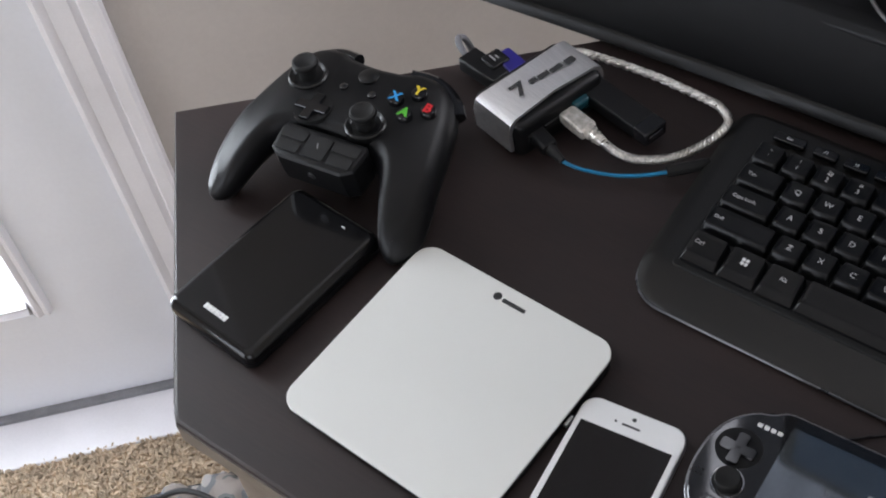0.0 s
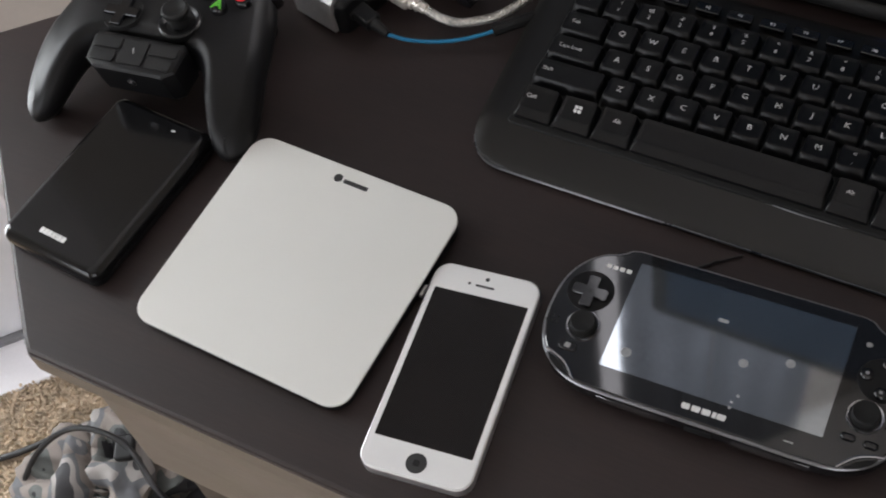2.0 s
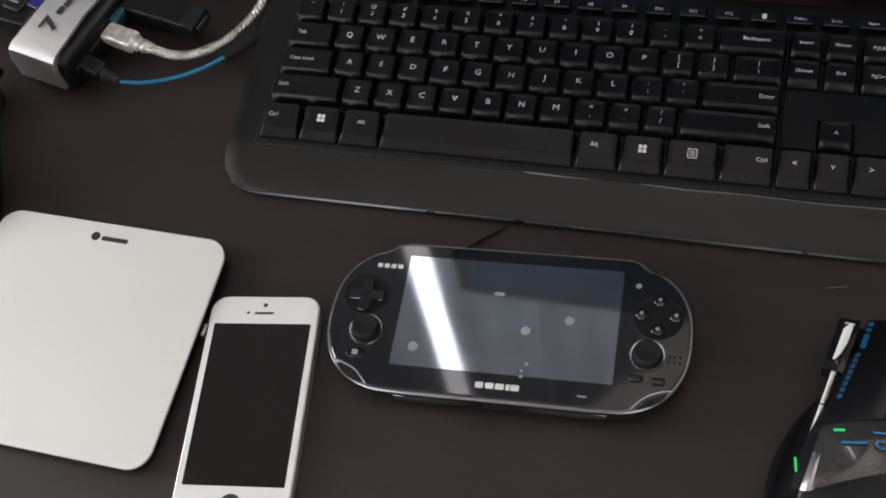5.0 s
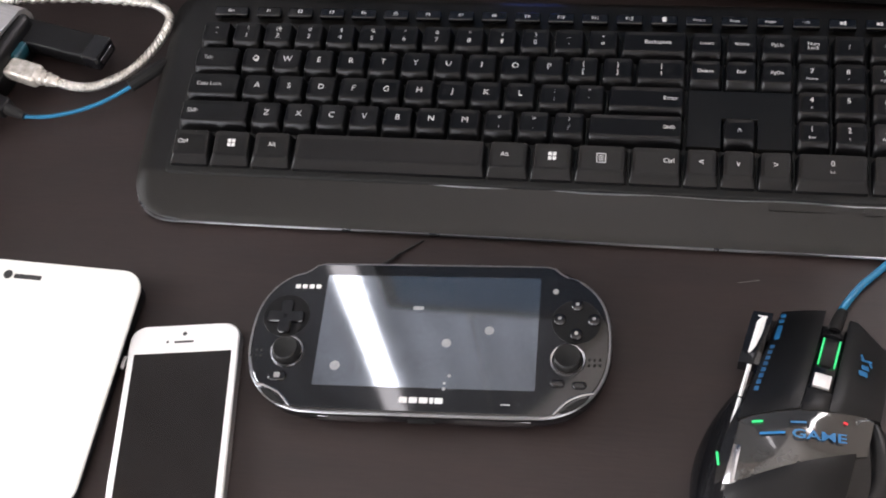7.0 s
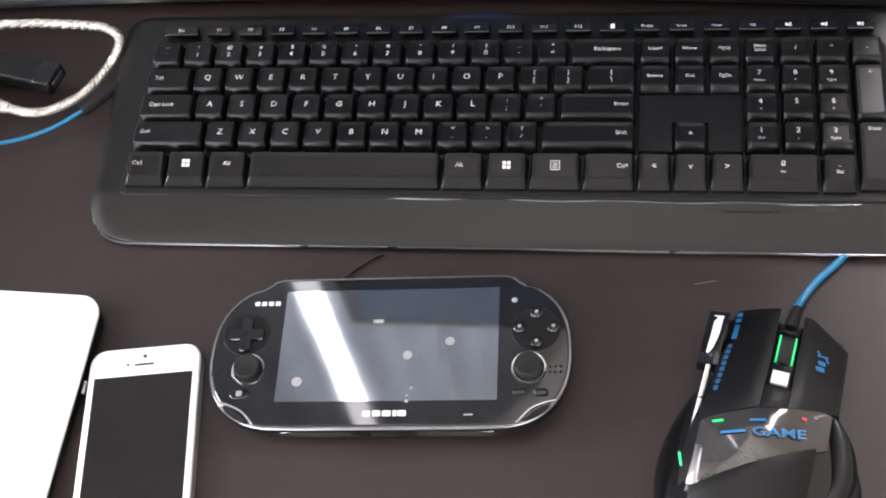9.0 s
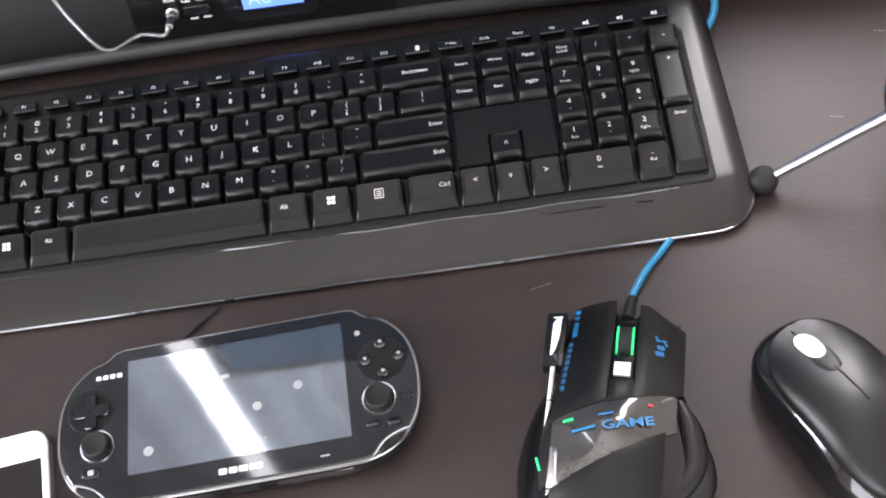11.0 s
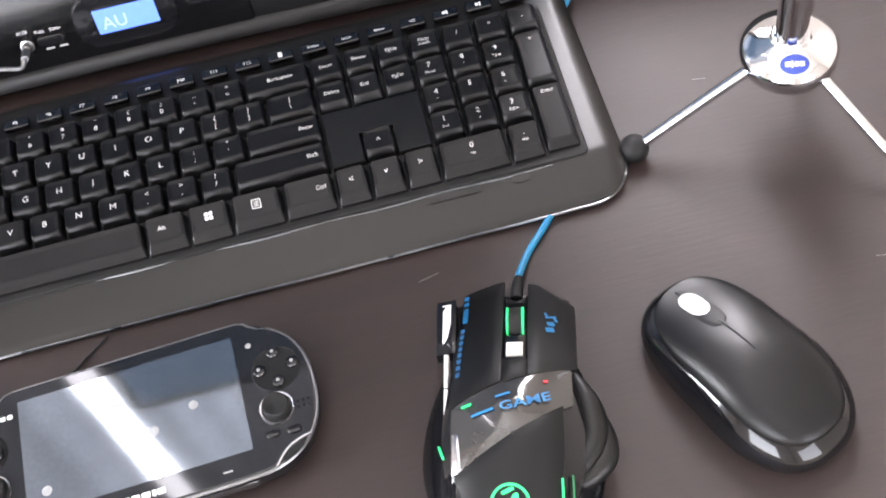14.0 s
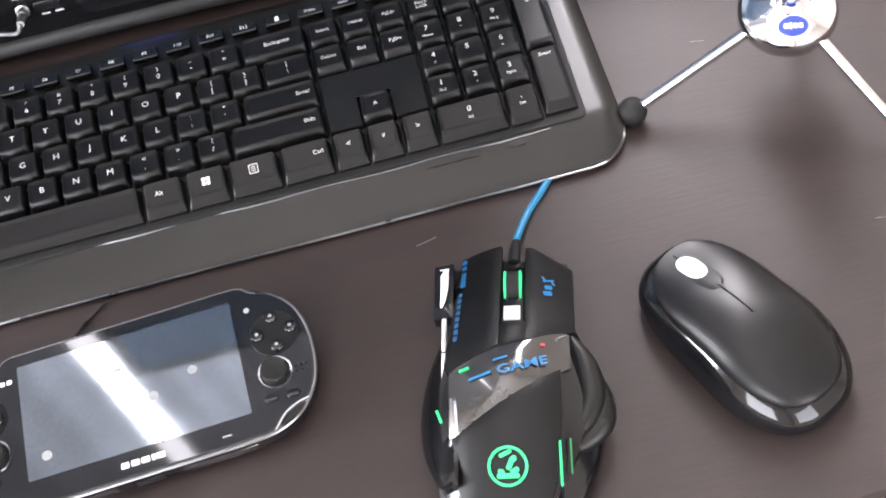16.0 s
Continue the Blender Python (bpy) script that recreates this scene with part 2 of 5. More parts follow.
def tube(pts, r, n=10, bm=None, smooth=10):
    """A round cable along the points."""
    bm = bm or bmesh.new()
    line = spline(pts, smooth) if smooth else [Vector(q) for q in pts]
    rings, up = [], Vector((0, 0, 1))
    for i, q in enumerate(line):
        t = (line[min(i + 1, len(line) - 1)] - line[max(i - 1, 0)]).normalized()
        s = t.cross(up)
        s = s.normalized() if s.length > 1e-4 else Vector((1, 0, 0))
        u2 = s.cross(t)
        rad = r(i / (len(line) - 1)) if callable(r) else r
        rings.append([bm.verts.new(q + (s * math.cos(2 * math.pi * k / n) + u2 * math.sin(2 * math.pi * k / n)) * rad) for k in range(n)])
    for a, b in zip(rings, rings[1:]):
        for k in range(n):
            bm.faces.new((a[k], a[(k + 1) % n], b[(k + 1) % n], b[k]))
    bm.faces.new(rings[0][::-1])
    bm.faces.new(rings[-1])
    return bm


def twisted(pts, radius, r, turns, phase):
    """One strand of a twisted cord."""
    line = spline(pts, 26)
    out = []
    for i, q in enumerate(line):
        t = (line[min(i + 1, len(line) - 1)] - line[max(i - 1, 0)]).normalized()
        a = t.cross(Vector((0, 0, 1))).normalized()
        b = a.cross(t)
        w = 2 * math.pi * turns * i / len(line) + phase
        out.append(q + (a * math.cos(w) + b * math.sin(w)) * radius)
    return tube(out, r, 8, smooth=0)


def patch(xl, xr, y0, y1, f, drop=0.004, nu=10, nv=24, edge=0.0008):
    """A curved shell between two side lines, with a top f(x, y) and sides that go down by drop (a number or a function of x, y)."""
    bm = bmesh.new()
    grid = []
    for j in range(nv + 1):
        v = j / nv
        y = y0 + (y1 - y0) * v
        a, b = xl(y), xr(y)
        row = []
        for i in range(nu + 1):
            x = a + (b - a) * i / nu
            rim = edge if i in (0, nu) or j in (0, nv) else 0
            row.append(bm.verts.new((x, y, f(x, y) - rim)))
        grid.append(row)
    for j in range(nv):
        for i in range(nu):
            bm.faces.new((grid[j][i], grid[j][i + 1], grid[j + 1][i + 1], grid[j + 1][i]))
    loop = grid[0][:] + [r[-1] for r in grid[1:]] + grid[-1][-2::-1] + [r[0] for r in grid[-2:0:-1]]
    low = []
    for v in loop:
        g = drop(v.co.x, v.co.y) if callable(drop) else v.co.z - drop
        low.append(bm.verts.new((v.co.x, v.co.y, g)))
    n = len(loop)
    for i in range(n):
        bm.faces.new((loop[i], low[i], low[(i + 1) % n], loop[(i + 1) % n]))
    bm.faces.new(low[::-1])
    return bm


def moved(bm, m):
    bmesh.ops.transform(bm, matrix=m, verts=bm.verts)
    return bm


FONT_CACHE = {}


def text(name, body, size, m, material, parent=None, squash=1.0, bold=0.0):
    """Printed characters, lying in the local xy plane of m, centred."""
    key = (body, round(size, 5), squash, bold)
    if key not in FONT_CACHE:
        cu = bpy.data.curves.new(name, "FONT")
        cu.body, cu.size, cu.align_x, cu.align_y = body, size, "CENTER", "CENTER"
        cu.resolution_u, cu.offset = 2, bold
        cu.space_line = 0.85
        tmp = new("tmp", cu)
        me = bpy.data.meshes.new_from_object(tmp)
        bpy.data.objects.remove(tmp)
        if squash != 1.0:
            me.transform(Matrix.Diagonal((squash, 1, 1, 1)))
        me.materials.clear()
        me.materials.append(material)
        FONT_CACHE[key] = me
    me = FONT_CACHE[key]
    ob = new(name, me)
    if parent:
        ob.parent = parent
    ob.matrix_local = m
    return ob


def bar(name, w, h, m, material, parent, r=0.0):
    """A flat printed bar or dot."""
    bm = loft(rrect(w, h, r or min(w, h) * 0.2, 3), [(0, 0), (0, 0.00015)])
    ob = part(name, bm, material, parent, smooth=False)
    ob.matrix_local = m
    return ob

# ---- setting ----
def slab(name, a, b, material, label, category="wall", holes=()):
    """A wall, floor or ceiling block between two corners of the room frame, with openings cut through it along n or d."""
    (x0, y0, z0), (x1, y1, z1) = a, b
    bm = bmesh.new()
    along = abs(x1 - x0) >= abs(y1 - y0)
    cuts = [(min(h[0], h[1]), max(h[0], h[1]), h[2], h[3]) for h in holes]
    lo, hi = (x0, x1) if along else (y0, y1)
    us = sorted({lo, hi, *[c[0] for c in cuts], *[c[1] for c in cuts]})
    zs = sorted({z0, z1, *[c[2] for c in cuts], *[c[3] for c in cuts]})
    for u0, u1 in zip(us, us[1:]):
        for w0, w1 in zip(zs, zs[1:]):
            if any(c[0] <= u0 and u1 <= c[1] and c[2] <= w0 and w1 <= c[3] for c in cuts):
                continue
            p0, p1 = ((u0, y0, w0), (u1, y1, w1)) if along else ((x0, u0, w0), (x1, u1, w1))
            r = bmesh.ops.create_cube(bm, size=1.0)
            bmesh.ops.transform(bm, verts=r["verts"], matrix=Matrix.LocRotScale(
                [(p + q) / 2 for p, q in zip(p0, p1)], None, [abs(q - p) for p, q in zip(p0, p1)]))
    ob = part(name, bm, material, smooth=False)
    ob.matrix_world = ROOM
    return tagged(ob, label, category, kind="structure")


DOOR = (-1.38, -0.463, FLOOR, 1.28)
slab("wall_door_side", (BACK_D - 0.1, WALL_N, FLOOR), (WALL_D, WALL_N + 0.12, CEIL), M_WALL, "beige painted textured wall beside the white door", holes=[DOOR, (0.21, 0.445, 0.9, 2.02)])
slab("wall_window_side", (WALL_D, BACK_N, FLOOR), (WALL_D + 0.12, WALL_N + 0.12, CEIL), M_WALL, "plain beige painted wall with a window opening", holes=[(-0.05, 0.50, 0.5, 1.6)])
slab("wall_rear", (BACK_D - 0.1, BACK_N - 0.1, FLOOR), (WALL_D + 0.12, BACK_N, CEIL), M_WALL, "plain beige painted wall behind the desk user", holes=[(-1.56, -0.24, -0.06, 1.26)])
slab("wall_far_side", (BACK_D - 0.1, BACK_N, FLOOR), (BACK_D, WALL_N, CEIL), M_WALL, "plain beige painted side wall", holes=[(-1.41, -0.09, -0.11, 1.21)])
slab("floor", (BACK_D - 0.1, BACK_N - 0.1, FLOOR - 0.1), (WALL_D + 0.12, WALL_N + 0.12, FLOOR), M_CARPET, "beige looped carpet floor", "floor")
slab("ceiling", (BACK_D - 0.1, BACK_N - 0.1, CEIL), (WALL_D + 0.12, WALL_N + 0.12, CEIL + 0.1), M_CEIL, "white painted ceiling", "ceiling")
M_CURTAIN = mat("blue_grey_curtain", (0.17, 0.185, 0.21), 0.85, var=0.10, scale=12, bump=0.3, bscale=600)


def curtain(d0, d1):
    """A drawn curtain with soft folds in front of the window."""
    bm = bmesh.new()
    n = 80
    rows = []
    for i in range(n + 1):
        d = d0 + (d1 - d0) * i / n
        y = WALL_N - 0.035 + 0.0012 * math.sin(d * 75) + 0.001 * math.sin(d * 31 + 1)
        rows.append([bm.verts.new((d, y - 0.001, z)) for z in (0.24, 0.9, 2.04)] + [bm.verts.new((d, y + 0.001, z)) for z in (2.04, 0.9, 0.24)])
    for a, b in zip(rows, rows[1:]):
        for k in range(6):
            bm.faces.new((a[k], b[k], b[(k + 1) % 6], a[(k + 1) % 6]))
    bm.faces.new(rows[0])
    bm.faces.new(rows[-1][::-1])
    ob = part("curtain", bm, M_CURTAIN)
    ob.matrix_world = ROOM
    return tagged(ob, "drawn blue-grey curtain with a narrow bright gap", "curtain", kind="structure")


curtain(-0.22, 0.219)
curtain(0.258, 0.433)
curtain(0.441, 0.66)


def backdrop():
    """Bright overcast sky outside the door."""
    m = mat("bright_sky", (0.8, 0.85, 0.9), 1.0, emit=(0.92, 0.96, 1.0), estr=2.2)
    ob = part("backdrop", box(1.6, 0.01, 3.4, (-0.9, WALL_N + 0.3, -1.9), 0.001), m)
    ob.matrix_world = ROOM
    tagged(ob, "bright white overcast sky outside the door", "sky", kind="structure")


backdrop()


def door():
    ob = thing("door_1", ROOM @ pose(0, 0, 0), "white painted entrance door with a glazed panel, closed", "door", kind="structure")
    x0, x1, z0, z1 = DOOR
    y = WALL_N + 0.004
    gx0, gx1, gz0, gz1 = -1.10, -0.636, -0.537, 0.82
    bm = bmesh.new()
    for a0, a1, c0, c1 in ((x0, gx0, z0 + 0.012, z1), (gx1, x1 - 0.003, z0 + 0.012, z1), (gx0, gx1, z0 + 0.012, gz0), (gx0, gx1, gz1, z1)):
        r = bmesh.ops.create_cube(bm, size=1.0)
        bmesh.ops.transform(bm, verts=r["verts"], matrix=Matrix.LocRotScale(((a0 + a1) / 2, y + 0.02, (c0 + c1) / 2), None, (a1 - a0, 0.04, c1 - c0)))
    part("leaf", bm, M_DOOR, ob, smooth=False)
    for nm, a0, a1, c0, c1, up in (("moulding", gx1, gx1 + 0.025, gz0 - 0.025, gz1 + 0.025, 1), ("moulding", gx0 - 0.025, gx0, gz0 - 0.025, gz1 + 0.025, 1),
                                   ("moulding", gx0, gx1, gz0 - 0.025, gz0, 0), ("moulding", gx0, gx1, gz1, gz1 + 0.025, 0)):
        w, h = a1 - a0, c1 - c0
        bm = bmesh.new()
        prof = [(0, 0), (0.10, 0.006), (0.35, 0.012), (0.6, 0.008), (0.85, 0.011), (1.0, 0.003), (1.0, 0.0)]
        rows = []
        for s in (0, 1):
            rows.append([bm.verts.new((a0 + w * p, y - q, c0 + h * s) if up else (a0 + w * s, y - q, c0 + h * p)) for p, q in prof])
        for i in range(len(prof) - 1):
            bm.faces.new((rows[0][i], rows[0][i + 1], rows[1][i + 1], rows[1][i]))
        bm.faces.new(rows[0])
        bm.faces.new(rows[1][::-1])
        part(nm, bm, M_TRIM, ob)
    part("seal", box(x1 - x0, 0.03, 0.011, ((x0 + x1) / 2, y + 0.005, z0 + 0.0), 0.001), M_GREYLINE, ob, "dark grey rubber seal under the door")
    part("threshold", box(x1 - x0 + 0.1, 0.09, 0.016, ((x0 + x1) / 2, WALL_N - 0.032, FLOOR - 0.012), 0.003), M_TRIM, ob, "white painted threshold")
    for ax, wd, dp in ((x1 + 0.004, 0.012, 0.02), ):
        part("jamb", box(0.018, 0.1, z1 - z0, (x1 + 0.009, WALL_N + 0.06, z0), 0.001), M_TRIM, ob)
    prof = [(0.0, 0), (0.0, 0.010), (0.006, 0.014), (0.014, 0.009), (0.020, 0.010), (0.036, 0.013), (0.043, 0.010), (0.047, 0.019), (0.060, 0.021), (0.064, 0.017), (0.064, 0)]
    bm = bmesh.new()
    rows = [[bm.verts.new((x1 - 0.011 + p, WALL_N - q, zz)) for p, q in prof] for zz in (FLOOR, z1)]
    for i in range(len(prof) - 1):
        bm.faces.new((rows[0][i], rows[0][i + 1], rows[1][i + 1], rows[1][i]))
    part("casing", bm, M_TRIM, ob, "white moulded door casing", angle=25)
    return ob


door()


def carpet_tufts():
    """Loops of the carpet pile near the door and under the desk."""
    rng = np.random.default_rng(5)
    n = 20000
    d = rng.uniform(-0.95, -0.2, n)
    nn = rng.uniform(0.12, 0.465, n)
    verts, faces = [], []
    for a, b in zip(d, nn):
        r, h = rng.uniform(0.0013, 0.0027), rng.uniform(0.004, 0.008)
        lx, ly = rng.normal(0, 0.002, 2)
        k = len(verts)
        for i in range(5):
            t = 2 * math.pi * i / 5
            verts.append((a + r * math.cos(t), b + r * math.sin(t), FLOOR))
        for i in range(5):
            t = 2 * math.pi * i / 5 + 0.3
            verts.append((a + lx + r * 0.8 * math.cos(t), b + ly + r * 0.8 * math.sin(t), FLOOR + h * 0.8))
        verts.append((a + lx, b + ly, FLOOR + h))
        for i in range(5):
            j = (i + 1) % 5
            faces.append((k + i, k + j, k + 5 + j, k + 5 + i))
            faces.append((k + 5 + i, k + 5 + j, k + 10))
    me = bpy.data.meshes.new("carpet_pile")
    me.from_pydata(verts, [], faces)
    me.materials.append(M_CARPET)
    ob = new("carpet_pile", me)
    ob.matrix_world = ROOM
    tagged(ob, "short beige looped carpet pile", "carpet", kind="stuff")


carpet_tufts()


def desk():
    ob = thing("corner_desk", pose(0, 0, 0), "dark espresso laminate corner desk with worn edges", "desk")
    # plan of the top: clipped front corners, two sides along the room's walls
    d, n = Vector((0.727, 0.687)), Vector((-0.687, 0.727))
    A, B = Vector((-0.366, -0.0895)), Vector((-0.1925, -0.265))
    far = A + d * 0.95
    pts = [B, Vector((-0.184, -0.2715)), Vector((0.70, -0.2665)), Vector((0.715, -0.259)), Vector((0.875, -0.085)), far + Vector((0.56, 0.0)) * 0.35, far, A]
    pts = [(p.x, p.y) for p in pts]
    bm = loft(pts, [(0.0016, -0.020), (0, -0.0185), (0, -0.0022), (0.0006, -0.0007), (0.0024, 0.0)])
    part("desktop", bm, M_DESK, ob, angle=20)
    # edges and front panel: worn, with the light on them in their colour
    edge = [(-0.1923, -0.2658), (-0.1838, -0.2724), (0.70, -0.2674), (0.70, -0.2660), (-0.1838, -0.2709), (-0.1910, -0.2645)]
    part("edge_band", loft(edge, [(0, -0.0185), (0, -0.0026)]), M_DESK_EDGE, ob, "worn edge band, lightened for the light on it", smooth=False)
    t = (B - A).normalized()
    o = Vector((-t.y, t.x)) * -0.0005
    side = [A + o - t * -0.001, B + o - t * 0.004, B - o * 2 - t * 0.004, A - o * 2 + t * 0.001]
    part("edge_band", loft([(p.x, p.y) for p in side], [(0, -0.0185), (0, -0.0022)]), M_DESK_EDGE, ob, "chipped edge band, lightened for the light on it", smooth=False)
    part("apron", box(0.817, 0.018, 0.105, (0.2565, -0.2590, -0.1255), 0.0015), M_DESK_EDGE, ob, "front panel under the top, lightened to greyish brown for its sheen")
    for lx, ly in ((-0.115, -0.235), (0.66, -0.235), (-0.29, -0.09), (0.30, 0.48)):
        part("leg", box(0.05, 0.05, 0.73, (lx, ly, FLOOR), 0.003), M_DESK, ob)
    # scuffs in the lacquer
    rng = random.Random(4)
    for k in range(8):
        x, y = rng.uniform(0.3, 0.62), rng.uniform(-0.20, 0.10)
        if 0.3 < x < 0.455 and y > -0.07:
            continue
        bar("scratch", rng.uniform(0.003, 0.012), 0.00014, pose(x, y, 0.00001, 0, 0, rng.uniform(-20, 20)), M_DIM, ob)
    return ob


desk()


# ---- keyboard ----
U = 0.019
BED = lambda y: 0.0145 + 0.042 * (y + 0.02)


def keyboard():
    ob = thing("keyboard", pose(0, 0, 0), "black full-size keyboard with smoked gloss border, on the desk", "keyboard")
    x0, x1, yf, yb, ysplit = -0.0215, 0.4405, -0.0635, 0.091, -0.0365
    W, cx = x1 - x0, (x0 + x1) / 2
    # one shell: curved palm rest in front, sloping deck behind, round corners in plan
    f = lambda x, y: 0.042 * (y + 0.0365)

    def side(y):
        r, r2 = 0.024, 0.016
        a = r - math.sqrt(max(0, r * r - max(0, yf + r - y) ** 2)) if y < yf + r else 0
        b = r2 - math.sqrt(max(0, r2 * r2 - max(0, y - yb + r2) ** 2)) if y > yb - r2 else 0
        return a + b

    left = lambda y: x0 + 0.0020 - 0.045 * (y + 0.044)
    right = lambda y: x1 - 0.0020 - 0.022 * (y + 0.040)

    def deck(x, y):
        t = max(0, min(1, (y - yf) / 0.0275))
        z = 0.0050 + 0.0078 * t ** 0.85 + (0.042 * (y - ysplit) if y > ysplit else 0)
        m = min(x - left(y), right(y) - x)
        return z - 0.0022 * max(0, 1 - m / 0.006) ** 2

    bm = patch(lambda y: left(y) + side(y), lambda y: right(y) - side(y), yf, yb, deck, drop=lambda x, y: 0.0016, nu=90, nv=70, edge=0.0009)
    part("shell", bm, M_PALM, ob, "smoked gloss black border and palm rest", angle=50)
    arc = [(yf + 0.024 - 0.024 * math.sin(radians(a)), 0.024 - 0.024 * math.cos(radians(a))) for a in range(0, 91, 10)]
    line = [(left(p) + q - 0.0002, p, 0.0035) for p, q in arc] + [(right(p) - q + 0.0002, p, 0.0035) for p, q in arc[::-1]]
    part("clear_edge", tube([line[0]] + line + [line[-1]], 0.0008, 6, smooth=0), M_RIM, ob, "thin bright clear edge")
    # wavy highlight on the palm rest's crest, modelled as a thin metal tube
    ridge_glint = [(0.125 + 0.275 * k / 20, -0.0372 + 0.0005 * math.sin(k * 1.3) - 0.0015 * k / 20, 0.0124 - 0.0002 * k / 20) for k in range(21)]
    part("ridge_glint", tube(ridge_glint, lambda t: 0.0002 + 0.0006 * abs(math.sin(9 * t + 0.6)) * (1 - t * 0.4) * 0.8, 6, smooth=3), M_RIM, ob, "thin metal line standing in for the highlight in front of the keys")
    # well under the keys
    part("key_well", loft(rrect(22 * U + 0.005, 0.1045, 0.004, 4, 11 * U, 0.0145), [(0, 0.0126), (0.0004, 0.0137), (0.0012, 0.0139)], f), M_RUBBER, ob)
    bar("maker_mark", 0.030, 0.0035, pose(0.345, -0.0415, 0.0121, 10), M_PALM, ob)
    bar("maker_mark", 0.010, 0.0045, pose(0.382, -0.0415, 0.0121, 10), M_PALM, ob, 0.002)

    meshes, sloped = {}, set()

    def key(x_left, wide, y, kind="key", tall=1):
        """One keycap; y is the place of its legend."""
        k = (wide, kind, tall)
        if k not in meshes:
            w = wide * U - 0.0011
            bm = bmesh.new()
            if kind == "flat":
                bm = rounded(rrect(w, 0.0066, 0.0012, 3), 0.0032, 0.0007, 0, 0)
            else:
                front = -0.0132 if kind == "low" else -0.0100
                back = 0.0077 + (tall - 1) * U
                if tall > 1:
                    front, back = (-0.0132 if kind == "low" else -0.0100) - (tall - 1) * U, 0.0077
                top_f = front + (0.0050 if kind == "low" else 0.0034)
                h = 0.0082
                rings = []
                for (xi, yf2, yb2, z, r) in ((0.0, front, back, 0, 0.0012), (0.0003, front + 0.0003, back - 0.0002, 0.0026, 0.0014),
                                             (0.0012, top_f - 0.0007, back - 0.0009, h - 0.0006, 0.0018), (0.0016, top_f, back - 0.0012, h - 0.0001, 0.0018), (0.0034, top_f + 0.0020, back - 0.0032, h - 0.0005, 0.0012)):
                    pts = rrect(w - 2 * xi, yb2 - yf2, r, 3, 0, (yb2 + yf2) / 2)
                    rings.append([bm.verts.new((px, py, z - (0.0044 * max(0, min(1, (front + 0.0209 - py) / 0.0209)) if kind == "low" and z > 0.004 else 0))) for px, py in pts])
                n = len(rings[0])
                for a, b in zip(rings, rings[1:]):
                    for i in range(n):
                        bm.faces.new((a[i], a[(i + 1) % n], b[(i + 1) % n], b[i]))
                bm.faces.new(rings[0][::-1])
                bm.faces.new(rings[-1])
            first = part("key", bm, M_SATIN if kind == "flat" else M_KEY, ob, angle=50)
            meshes[k] = first.data
            o = first
        else:
            o = new("key", meshes[k])
            o.parent = ob
        xc = (x_left + wide / 2) * U
        o.matrix_local = pose(xc, y, BED(y) + (0.001 if kind == "flat" else -0.0004), 2.4)
        if kind == "low" and tall == 1:
            sloped.add(o.name)
        return o

    Z = 0.0078

    def face(o, dx, dy, z=0.0078):
        """A frame on the upper face of a key."""
        return pose(dx, dy, z - 0.0015 + 0.21 * dy, 12) if o.name in sloped else pose(dx, dy, z)

    def legend(o, s, size=0.0044, dx=0.0, dy=0.0, m=M_LEGEND, z=Z):
        text("legend", s, size, face(o, dx, dy, z), m, o)

    def logo(o):
        for a in (-1, 1):
            for b in (-1, 1):
                bar("logo_square", 0.0020, 0.0020, face(o, a * 0.0012, b * 0.0012), M_LEGEND, o)

    row_num, row_q, row_a, row_z, row_ctl, row_f = 0.057, 0.038, 0.019, 0.0, -0.0203, 0.0755
    # number row
    for i, (a, b) in enumerate(zip("~!@#$%^&*()_+", "`1234567890-=")):
        o = key(i, 1, row_num)
        legend(o, a, 0.0036, 0, 0.0030)
        legend(o, b, 0.0044, 0, -0.0022)
    o = key(13, 2, row_num)
    legend(o, "Backspace", 0.0036, 0.002)
    o = key(0, 1.5, row_q)
    legend(o, "Tab", 0.0036, -0.0055)
    for i, c in enumerate("QWERTYUIOP"):
        legend(key(1.5 + i, 1, row_q), c, 0.0052)
    for i, (a, b) in enumerate((("{", "["), ("}", "]"))):
        o = key(11.5 + i, 1, row_q)
        legend(o, a, 0.0042, 0, 0.0025)
        legend(o, b, 0.0042, 0, -0.0025)
    o = key(13.5, 1.5, row_q)
    legend(o, "|", 0.0042, 0, 0.0025)
    legend(o, "\\", 0.0042, 0, -0.0025)
    o = key(0, 1.75, row_a)
    legend(o, "Caps Lock", 0.0035, -0.003)
    for i, c in enumerate("ASDFGHJKL"):
        legend(key(1.75 + i, 1, row_a), c, 0.0052)
    for i, (a, b) in enumerate(((":", ";"), ("\"", "'"))):
        o = key(10.75 + i, 1, row_a)
        legend(o, a, 0.0042, 0, 0.0025)
        legend(o, b, 0.0042, 0, -0.0025)
    o = key(12.75, 2.25, row_a)
    legend(o, "Enter", 0.0036, 0.013)
    o = key(0, 2.25, row_z)
    legend(o, "Shift", 0.0036, -0.0135)
    for i, c in enumerate("ZXCVBNM"):
        legend(key(2.25 + i, 1, row_z), c, 0.0052)
    for i, (a, b) in enumerate((("<", ","), (">", "."), ("?", "/"))):
        o = key(9.25 + i, 1, row_z)
        legend(o, a, 0.0042, 0, 0.0025)
        legend(o, b, 0.0042, 0, -0.0025)
    o = key(12.25, 2.75, row_z)
    legend(o, "Shift", 0.0036, 0.018)
